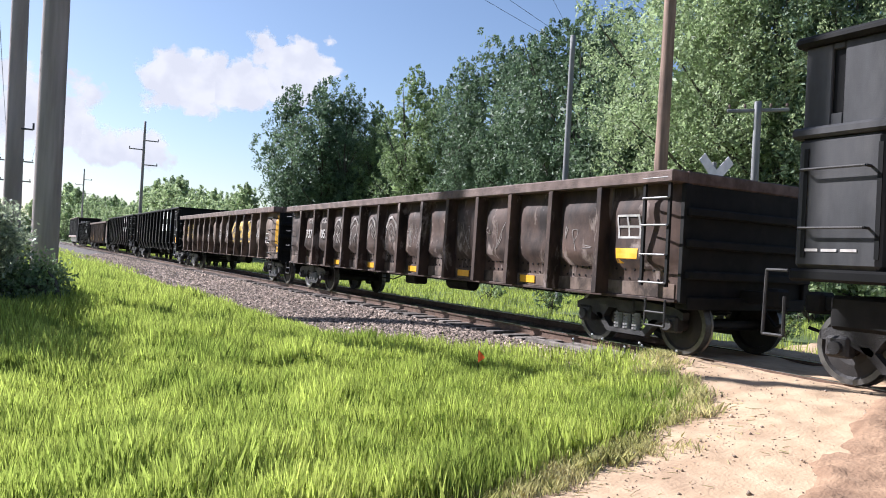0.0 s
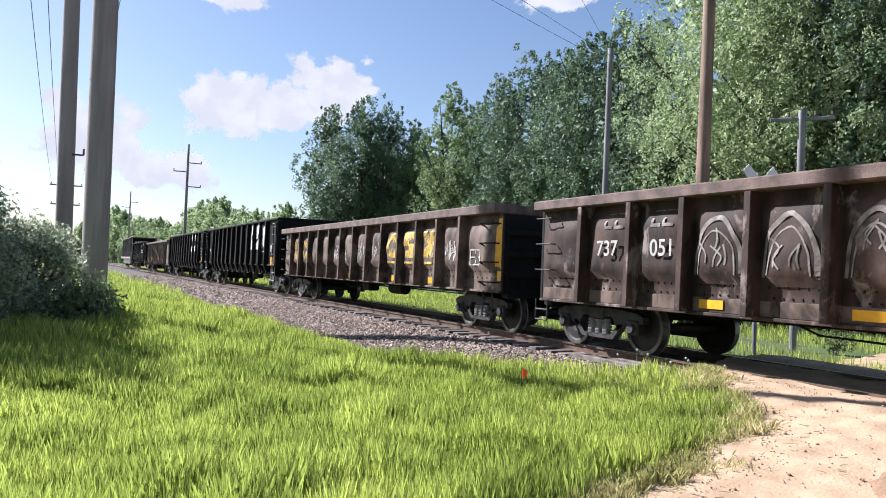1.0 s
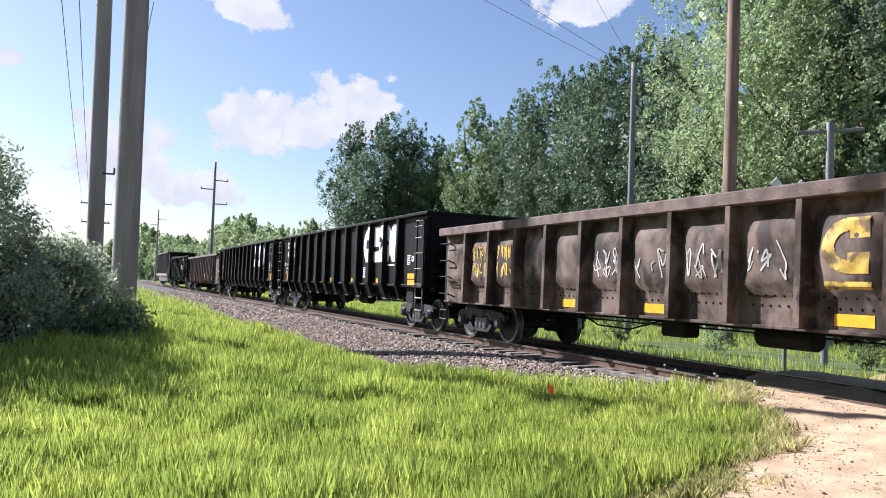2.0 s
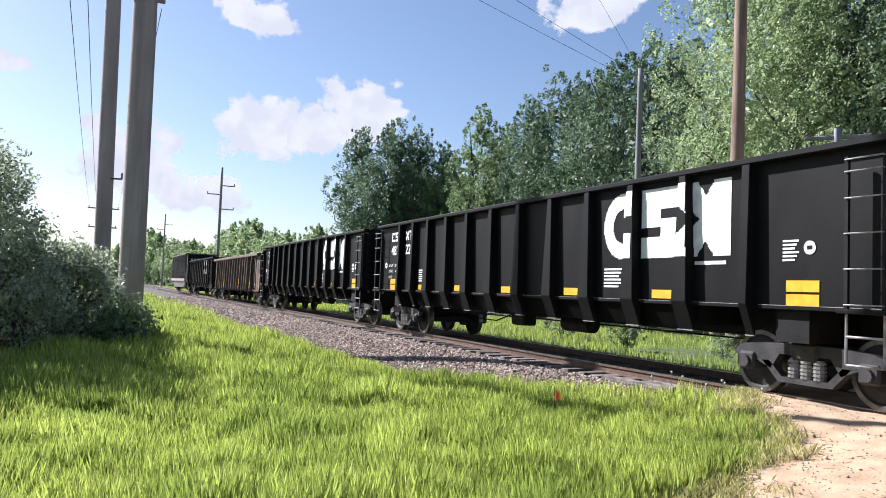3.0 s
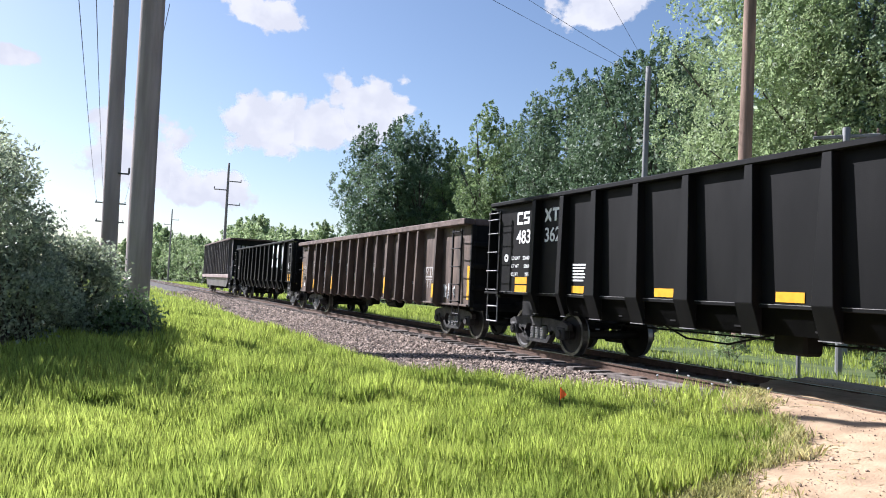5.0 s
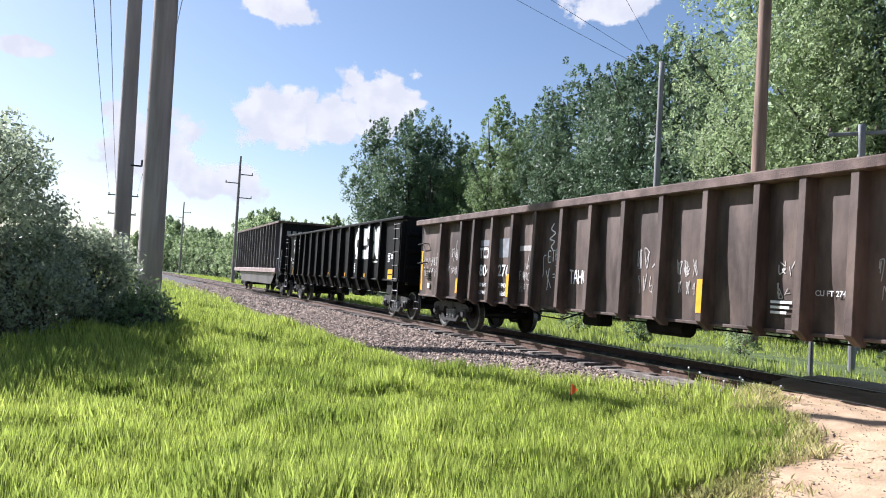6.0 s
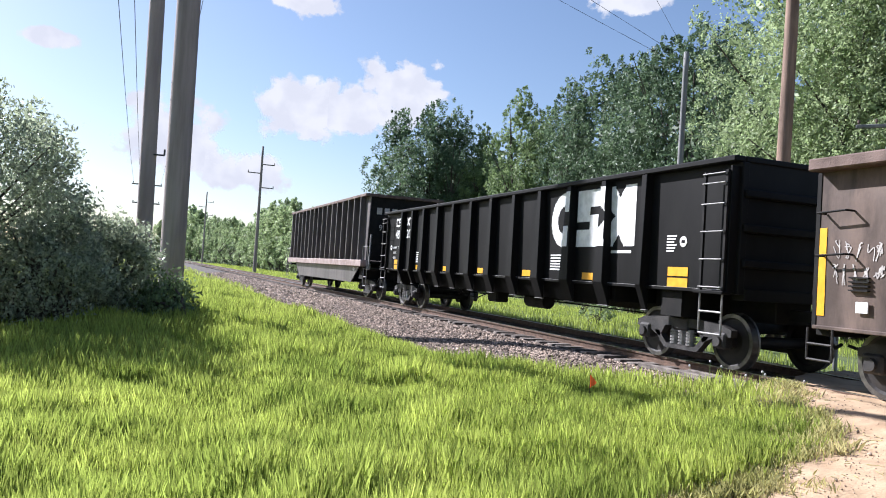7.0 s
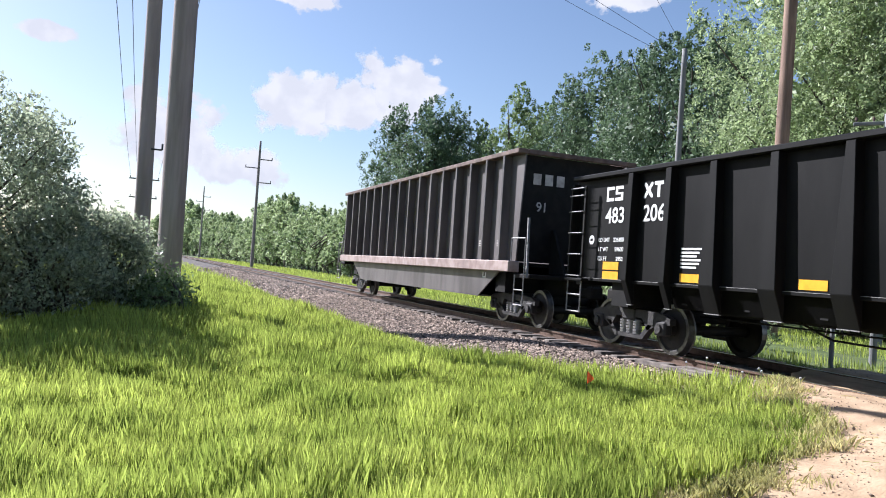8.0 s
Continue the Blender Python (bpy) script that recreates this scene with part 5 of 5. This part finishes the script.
def build_tall_car():
    car = tagged(new("hopper_car"), "tall dark open-top hopper car with a faded red side sill", "freight car", "freight cars of the train")
    top, sill0, sill1 = 3.95, 1.20, 1.45
    y0, y1, px = -7.0, 7.9, 1.36
    ribs = [-6.5 + 0.935 * i for i in range(16)]
    bm = bmesh.new()
    plate(bm, [(y0, sill1), (y1, sill1), (y1, top - 0.1), (y0 - 0.2, top - 0.1)], -px, -px + 0.03)
    part("side_sheet", bm, M["darkcar"], car)
    bm = bmesh.new()
    plate(bm, [(y0, sill1), (y1, sill1), (y1, top - 0.1), (y0 - 0.2, top - 0.1)], px - 0.03, px)
    part("side_sheet", bm, M["darkcar"], car)
    for r in ribs:
        bm = bmesh.new()
        box(bm, -px - 0.2, -px + 0.01, r - 0.05, r + 0.05, sill1, top - 0.1, 0.012)
        part("rib", bm, M["darkcar"], car)
        bm = bmesh.new()
        box(bm, px - 0.01, px + 0.2, r - 0.05, r + 0.05, sill1, top - 0.1, 0.012)
        part("far_rib", bm, M["darkcar"], car)
    bm = bmesh.new()
    for s in (-1, 1):
        box(bm, min(s * (px - 0.05), s * (px + 0.2)), max(s * (px - 0.05), s * (px + 0.2)), y0 - 0.22, y1 + 0.05, top - 0.11, top, 0.015)
    box(bm, -px + 0.052, px - 0.052, y0 - 0.22, y0 - 0.1, top - 0.11, top, 0.015)
    box(bm, -px + 0.052, px - 0.052, y1 - 0.07, y1 + 0.05, top - 0.11, top, 0.015)
    part("top_rim", bm, M["rim_rust"], car)
    bm = bmesh.new()
    for s in (-1, 1):
        box(bm, min(s * 1.3, s * 1.58), max(s * 1.3, s * 1.58), y0 - 0.1, y1 + 0.1, sill0, sill1, 0.02)
    part("side_sill", bm, M["redsill"], car, "faded reddish side sill")
    # belly between the trucks
    bm = bmesh.new()
    for s in (-1, 1):
        plate(bm, [(-6.3, sill0), (6.6, sill0), (5.3, 0.57), (-5.2, 0.57)], min(s * 1.38, s * 1.41), max(s * 1.38, s * 1.41))
    box(bm, -1.38, 1.38, -5.2, 5.3, 0.57, 0.61)
    part("belly", bm, M["darkcar"], car)
    # ends
    for yy in (y0, y1):
        bm = bmesh.new()
        box(bm, -px + 0.03, px - 0.03, yy - 0.03, yy + 0.03, sill1, top - 0.1)
        part("end_sheet", bm, M["black_dull"], car)
    bm = bmesh.new()
    box(bm, -px + 0.03, px - 0.03, y0, y1, sill1 - 0.1, sill1 - 0.02)
    part("floor_plate", bm, M["black_dull"], car)
    lettering(car, "91", y0 - 0.04, 0, 0.3, 0, M["chalk"], "").matrix_basis = Matrix(((1, 0, 0, -0.95), (0, 0, -1, y0 - 0.04), (0, 1, 0, 2.6), (0, 0, 0, 1)))
    bm = bmesh.new()
    for k in range(3):
        box(bm, -1.05 + k * 0.3, -0.85 + k * 0.3, y0 - 0.036, y0 - 0.031, 3.2, 3.45)
    part("mark_shape", bm, M["chalk"], car, "faded owner's mark shape")
    for s, ye in ((-1, y0), (1, y1)):
        bm = bmesh.new()
        box(bm, -1.4, 1.4, min(ye, ye + s * 0.75), max(ye, ye + s * 0.75), sill0 - 0.12, sill0 - 0.02, 0.02)
        plate(bm, [(ye, sill0), (ye + s * 0.7, sill0), (ye + s * 0.1, 2.2), (ye, 2.2)], -0.5, -0.44)
        plate(bm, [(ye, sill0), (ye + s * 0.7, sill0), (ye + s * 0.1, 2.2), (ye, 2.2)], 0.44, 0.5)
        part("end_platform", bm, M["black_dull"], car)
        grab_iron(car, [(-1.5, ye + s * 0.05, 1.3), (-1.5, ye + s * 0.05, 1.95), (-1.5, ye + s * 0.7, 1.95), (-1.5, ye + s * 0.7, 1.05)], M["grey_steel"], 0.018, "handrail")
        grab_iron(car, [(-1.45, ye + s * 0.75, 1.1), (-1.35, ye + s * 0.5, 2.4)], M["grey_steel"], 0.03, "handrail")
        corner_steps(car, ye + s * 0.7, s, -1.5, M["grey_steel"], 1.15, 0.5, 0.42)
        coupler(car, ye + s * 0.6, s)
    bm = bmesh.new()
    for y in (-5.6, -5.45):
        box(bm, -1.415, -1.41, y - 0.02, y + 0.02, 1.05, 1.16)
    box(bm, -1.415, -1.41, -5.62, -5.43, 1.03, 1.06)
    part("placard_frame", bm, M["white"], car)
    for y in (-6.0, -5.0, 1.6):
        decal_z = 1.9
        bars(car, y, decal_z, 0.3, 0.03, 3, -px - 0.002, M["chalk"])
    bm = bmesh.new()
    box(bm, -0.35, 0.35, y0 - 0.5, y1 + 0.5, 0.72, sill0 - 0.1, 0.02)
    for s in (-6.2, 6.5):
        box(bm, -1.3, 1.3, s - 0.25, s + 0.25, 0.73, sill0 - 0.02)
    part("underframe", bm, M["black_dull"], car)
    truck(car, -6.35)
    truck(car, 6.6)
    return car


def build_locomotive():
    """Black road engine at the head; only its tail is ever seen."""
    loco = tagged(new("locomotive"), "black diesel locomotive with cab end and handrails", "locomotive", "freight cars of the train")
    bm = bmesh.new()
    box(bm, -1.5, 1.5, -0.98, 0.0, 1.28, 2.72, 0.05)
    part("cab_side", bm, M["loco"], loco, "worn grey black cab side")
    bm = bmesh.new()
    box(bm, -1.22, 1.22, -14.0, -0.98, 1.28, 2.72, 0.05)
    part("hood", bm, M["black_dull"], loco)
    bm = bmesh.new()
    box(bm, -1.54, 1.54, -14.0, 0.07, 2.72, 2.84, 0.03)
    part("ledge", bm, M["loco"], loco, "black ledge with a bright worn edge")
    for a, b, z0, z1 in ((-0.32, 0.0, 2.84, 3.75), (-1.5, -0.46, 2.84, 3.75), (-14.0, -2.6, 2.84, 3.75), (-0.46, -0.32, 2.84, 2.98), (-0.46, -0.32, 3.68, 3.75), (-2.6, -1.5, 2.84, 3.0)):
        bm = bmesh.new()
        box(bm, -1.42, 1.42, a, b, z0, z1, 0.012)
        part("cab_panel", bm, M["loco"], loco)
    bm = bmesh.new()
    box(bm, -1.38, 1.38, -0.5, -0.28, 2.96, 3.7)
    box(bm, -1.38, 1.38, -2.65, -1.45, 2.98, 3.7)
    part("window_glass", bm, M["black"], loco, "dark cab window")
    bm = bmesh.new()
    box(bm, -1.52, 1.52, -14.0, 0.1, 3.75, 3.87, 0.04)
    part("roof", bm, M["black_dull"], loco)
    bm = bmesh.new()
    box(bm, -1.5, 1.5, -14.2, 0.06, 1.14, 1.28, 0.03)
    part("frame_sill", bm, M["black"], loco)
    for z in (1.72, 2.36):
        grab_iron(loco, [(-1.5, -0.1, z), (-1.6, -0.12, z), (-1.6, -0.85, z), (-1.5, -0.85, z)], M["truck"], 0.016, "handrail")
    for y in (-0.12, -0.95):
        bm = bmesh.new()
        box(bm, -1.512, -1.5, y - 0.025, y + 0.025, 1.4, 2.6)
        part("door_seam", bm, M["black"], loco)
    for k in range(3):
        bars(loco, -0.12 - 0.22 * k, 1.47, 0.18, 0.03, 1, -1.507, M["chalk"])
    grab_iron(loco, [(-1.4, 0.12, 1.25), (-1.4, 0.4, 1.25), (-1.4, 0.42, 0.5), (-1.4, 0.15, 0.5), (-1.4, 0.15, 0.95)], M["truck"], 0.02, "corner_step")
    coupler(loco, 0.1, 1)
    bm = bmesh.new()
    box(bm, -1.1, 1.1, -13.5, -0.2, 0.62, 1.0, 0.04)
    part("underframe", bm, M["black_dull"], loco)
    truck(loco, -1.2)
    truck(loco, -10.5)
    return loco


CARS = []
loco = build_locomotive()
CARS.append((loco, 5.75))
one, two, five, tall = build_car_one(), build_car_two(), build_car_five(), build_tall_car()
CARS += [(one, 15.67), (two, 33.37)]
for number, c in (("227", 50.84), ("362", 68.75), ("206", 104.65)):
    CARS.append((build_black(number), c))
CARS += [(five, 86.59), (tall, 122.4)]


# ---- small things ----
def marker_flag(x, y):
    root = tagged(new("marker_flag"), "small orange survey marker flag in the grass", "marker flag")
    bm = bmesh.new()
    tube(bm, (0, 0, 0), (0, 0, 0.46), 0.004, 0.004, 6)
    part("wire_stake", bm, M["wire"], root)
    bm = bmesh.new()
    g = [[bm.verts.new((0.013 * i, -0.012 * i + 0.008 * math.sin(i * 1.4), 0.45 - 0.06 * j - (0.02 - 0.012 * j) * i)) for j in range(4)] for i in range(6)]
    for i in range(5):
        for j in range(3):
            bm.faces.new((g[i][j], g[i + 1][j], g[i + 1][j + 1], g[i][j + 1]))
    flag = part("flag", bm, M["flag"], root)
    root.matrix_basis = pose(x, y, float(ground_z(x, y)), 4, -3, 0)


marker_flag(5.30, 8.14)


def crossbuck(x, y, turn):
    root = tagged(new("crossing_sign"), "white railway crossing sign on a grey post seen from behind", "road sign")
    bm = bmesh.new()
    tube(bm, (0, 0, -0.2), (0, 0, 4.1), 0.05, 0.05, 12)
    part("post", bm, M["pole_grey"], root)
    for s in (-1, 1):
        bm = bmesh.new()
        box(bm, -0.61, 0.61, -0.006, 0.006, -0.115, 0.115)
        b = part("blade", bm, M["sign"], root)
        b.matrix_basis = pose(0, -0.06 - 0.014 * (s > 0), 3.75, 0, s * 45, 0)
    root.matrix_basis = pose(x, y, float(ground_z(x, y)), 0, 0, turn)


def stub_post(x, y, h):
    root = tagged(new("bollard"), "short grey post beyond the track", "post")
    bm = bmesh.new()
    tube(bm, (0, 0, -0.1), (0, 0, h), 0.09, 0.08, 12)
    part("post", bm, M["pole_grey"], root)
    root.matrix_basis = pose(x, y, float(ground_z(x, y)))


plant(SHRUBS[0], 16.9, 12.2, 0.22, 40, "weeds beyond the track")
plant(SHRUBS[1], 15.9, 16.0, 0.25, 140, "weeds beyond the track")
plant(SHRUBS[0], 15.2, 19.5, 0.3, 220, "weeds beyond the track")
plant(SHRUBS[1], 16.4, 25.0, 0.4, 300, "weeds beyond the track")
crossbuck(13.7, 11.85, -5)
stub_post(16.5, 13.1, 1.1)


def timbers():
    """Old crossing boards lying along the near rail."""
    for y0, y1, x in ((7.3, 9.6, 8.12), (8.7, 10.4, 7.78)):
        root = tagged(new("crossing_board"), "weathered grey timber board beside the rail at the crossing", "board", "crossing boards")
        bm = bmesh.new()
        box(bm, -0.05, 0.05, y0, y1, -0.03, 0.05, 0.01)
        for v in bm.verts:
            v.co.z += 0.012 * noise.noise(v.co * 2)
        part("plank", bm, M["tie"], root)
        root.matrix_basis = pose(x, 0, 0.325, 0, 0, 0.4)


timbers()


def pebbles():
    n = 16000
    x, y = rng.uniform(1.5, 13, n), rng.uniform(0.5, 9, n)
    near_edge = rng.uniform(0, 1, n) < np.where(road_edge(x) - y < 0.8, 0.9, 0.35)
    ok = (y < road_edge(x) + rng.normal(0, 0.15, n)) & near_edge & ((np.abs(x - TRACK_X) > 1.0))
    x, y = x[ok], y[ok]
    n = len(x)
    s = rng.uniform(0.004, 0.013, n) * np.where(rng.uniform(0, 1, n) < 0.06, 2.2, 1)
    c = np.stack([x, y, road_z(x, y) + s * 0.3], -1)
    base = np.array([(1, 0, 0), (0, 1, 0), (-1, 0, 0), (0, -1, 0), (0, 0, 0.8), (0, 0, -0.8)], float)
    v = base[None] * s[:, None, None] * rng.uniform(0.6, 1.3, (n, 6, 3)) + c[:, None]
    f = np.array([(0, 1, 4), (1, 2, 4), (2, 3, 4), (3, 0, 4), (1, 0, 5), (2, 1, 5), (3, 2, 5), (0, 3, 5)])
    f = (np.arange(n)[:, None, None] * 6 + f[None]).reshape(-1, 3)
    tagged(new("pebbles", big_mesh("pebbles", v.reshape(-1, 3), f, 3, M["pebble"])), "loose pebbles and clods on the dirt road", "pebbles", kind="stuff")


pebbles()


def twigs():
    """Dry straws and bits of twig lying on the road near its edge."""
    g = random.Random(31)
    bm = bmesh.new()
    for k in range(260):
        x = g.uniform(2.5, 8.0)
        y = float(road_edge(x)) - abs(g.gauss(0, 0.55))
        a, ln = g.uniform(0, 6.28), g.uniform(0.03, 0.13)
        z = float(road_z(x, y)) + 0.006
        tube(bm, (x, y, z), (x + math.cos(a) * ln, y + math.sin(a) * ln, z + g.uniform(0, 0.015)), 0.0028, 0.0015, 4)
    tagged(part("dry_straws", bm, M["dry_grass"], None), "dry straws and twigs scattered on the dirt road", "straw", kind="stuff")


twigs()


def dandelions():
    spots = ((8.0, 8.35), (8.08, 8.1), (7.95, 8.0), (8.1, 7.85), (7.9, 7.7), (8.0, 9.1), (7.85, 9.35), (8.15, 7.5), (7.7, 8.5))
    for k, (x, y) in enumerate(spots):
        root = tagged(new("dandelion"), "dandelion gone to seed beside the track", "flower", "dandelions by the track")
        bm = bmesh.new()
        h = 0.2 + 0.05 * (k % 3)
        rod(bm, [(0, 0, 0), (0.01, 0.01, h * 0.5), (0.02 * (k % 2), 0.02, h)], 0.004)
        part("stem", bm, M["leaf_mid"], root)
        bm = bmesh.new()
        bmesh.ops.create_icosphere(bm, subdivisions=2, radius=0.017, matrix=Matrix.Translation((0.02 * (k % 2), 0.02, h)))
        for v in bm.verts:
            v.co += v.normal * 0.006 * noise.noise(v.co * 200)
        part("seed_head", bm, M["sign"], root, "fluffy white seed head")
        root.matrix_basis = pose(x, y, 0.26)


dandelions()


def soil_heap():
    """Loose reddish soil at the road's side."""
    v, f = [], []
    nx, ny = 90, 72
    for i in range(nx):
        for j in range(ny):
            x, y = 3.5 + i * 0.051, 0.6 + j * 0.06
            line = 4.7 - (7.9 - x) * 0.42 + 0.25 * noise.noise((x * 1.7, 0, 4)) + 0.1 * noise.noise((x * 6, 2, 4))
            e = float(smooth_step(0, 0.35, line - y)) * float(smooth_step(0, 0.3, 8.05 - x)) * float(smooth_step(0, 0.8, x - 3.5)) * float(smooth_step(0, 0.7, y - 0.6))
            z = float(road_z(x, y)) - 0.05 + e * (0.10 + 0.03 * noise.noise((x * 3, y * 3, 0)) + 0.03 * noise.noise((x * 9, y * 9, 1)) + 0.02 * noise.noise((x * 22, y * 22, 1)))
            v.append((x, y, z))
    for i in range(nx - 1):
        for j in range(ny - 1):
            a = i * ny + j
            f.append((a, a + ny, a + ny + 1, a + 1))
    tagged(new("soil_heap", big_mesh("soil_heap", v, f, 4, M["redsoil"], True)), "loose reddish brown soil spread beside the road", "soil", kind="stuff")


soil_heap()


# ---- clouds, far off ----
def cloud_mat(seed, w, h):
    m = bpy.data.materials.new("cloud_white")
    m.use_nodes = True
    n, ln = m.node_tree.nodes, m.node_tree.links
    n.remove(n["Principled BSDF"])
    tc = n.new("ShaderNodeTexCoord")
    ns = n.new("ShaderNodeTexNoise")
    ns.inputs["Scale"].default_value, ns.inputs["Detail"].default_value, ns.inputs["Roughness"].default_value = 0.0085, 10, 0.58
    mp = n.new("ShaderNodeMapping")
    mp.inputs["Location"].default_value = (seed * 371.0, seed * 91.0, 0)
    ln.new(tc.outputs["Object"], mp.inputs["Vector"])
    ln.new(mp.outputs[0], ns.inputs["Vector"])
    ml = n.new("ShaderNodeVectorMath")
    ml.operation = "MULTIPLY"
    ml.inputs[1].default_value = (1.0 / w, 1.0 / h, 0)
    ln.new(tc.outputs["Object"], ml.inputs[0])
    le = n.new("ShaderNodeVectorMath")
    le.operation = "LENGTH"
    ln.new(ml.outputs[0], le.inputs[0])
    sub = n.new("ShaderNodeMath")
    sub.operation = "MULTIPLY_ADD"
    sub.inputs[1].default_value, sub.inputs[2].default_value = -0.42, 0.32
    ln.new(le.outputs["Value"], sub.inputs[0])
    add = n.new("ShaderNodeMath")
    ln.new(ns.outputs["Fac"], add.inputs[0])
    ln.new(sub.outputs[0], add.inputs[1])
    mr = n.new("ShaderNodeMapRange")
    mr.inputs["From Min"].default_value, mr.inputs["From Max"].default_value = 0.46, 0.55
    ln.new(add.outputs[0], mr.inputs["Value"])
    em = n.new("ShaderNodeEmission")
    ra = n.new("ShaderNodeValToRGB")
    ra.color_ramp.elements[0].position, ra.color_ramp.elements[1].position = 0.42, 0.62
    ra.color_ramp.elements[0].color, ra.color_ramp.elements[1].color = (0.83, 0.84, 0.87, 1), (0.95, 0.95, 0.95, 1)
    n2 = n.new("ShaderNodeTexNoise")
    n2.inputs["Scale"].default_value, n2.inputs["Detail"].default_value = 0.011, 6
    ln.new(mp.outputs[0], n2.inputs["Vector"])
    ln.new(n2.outputs["Fac"], ra.inputs["Fac"])
    ln.new(ra.outputs["Color"], em.inputs["Color"])
    em.inputs["Strength"].default_value = 0.42
    tr = n.new("ShaderNodeBsdfTransparent")
    mx = n.new("ShaderNodeMixShader")
    ln.new(mr.outputs[0], mx.inputs[0])
    ln.new(tr.outputs[0], mx.inputs[1])
    ln.new(em.outputs[0], mx.inputs[2])
    ln.new(mx.outputs[0], n["Material Output"].inputs["Surface"])
    return m


def cloud(bearing, height, w, h, seed, far=2600.0):
    """A cloud on the backdrop: bearing as x over y, height as z over distance, half sizes as shares of the distance."""
    d = Vector((bearing, 1, 0)).normalized()
    c = d * far + Vector((0, 0, 1.65 + height * far))
    W, H = w * far, h * far
    bm = bmesh.new()
    q = [bm.verts.new((x * W * 1.6, y * H * 1.8, 0)) for x, y in ((-1, -1), (1, -1), (1, 1), (-1, 1))]
    bm.faces.new(q)
    ob = part("cloud_backdrop", bm, cloud_mat(seed, W, H), None)
    ob.matrix_basis = Matrix.Translation(c) @ (-d).to_track_quat("Z", "Y").to_matrix().to_4x4()
    ob.visible_shadow = False
    tagged(ob, "soft white cumulus cloud far off in the sky", "cloud", kind="structure")


cloud(0.32, 0.235, 0.072, 0.05, 1)
cloud(0.185, 0.20, 0.075, 0.045, 2)
cloud(0.25, 0.20, 0.09, 0.042, 9)
cloud(0.03, 0.15, 0.085, 0.05, 3)
cloud(0.10, 0.11, 0.09, 0.03, 8)
cloud(0.17, 0.345, 0.065, 0.03, 4)
cloud(0.70, 0.375, 0.085, 0.035, 5)
cloud(-0.123, 0.245, 0.035, 0.015, 6)


# ---- what moves ----
def motions():
    # the train runs on at an almost even pace: seconds, metres behind it
    rows = [(0, -0.34), (0.5, -0.26), (1, 0.19), (1.5, 0.27), (2, 0.17), (2.7, 0.27), (3.5, 0.40), (4.2, 0.62), (4.9, 0.34), (5.5, 0.05), (6, -0.12), (6.5, 0.06), (7, -0.38), (7.5, -0.66), (8, -0.27)]
    for car, c in CARS:
        walk(car, [(t, pose(TRACK_X, c - SPEED * t + lag, RAIL_Z)) for t, lag in rows])
    turn = math.degrees(SPEED / WHEEL_R)
    times = [k / FPS for k in range(8 * FPS + 1)]
    for car, c in CARS:
        for ob in car.children_recursive:
            if ob.name.startswith("wheelset"):
                base = ob.matrix_basis.translation.copy()
                walk(ob, [(t, pose(base.x, base.y, base.z, turn * (t - lag / SPEED) % 360)) for t, lag in zip(times, np.interp(times, *zip(*rows)))])


motions()
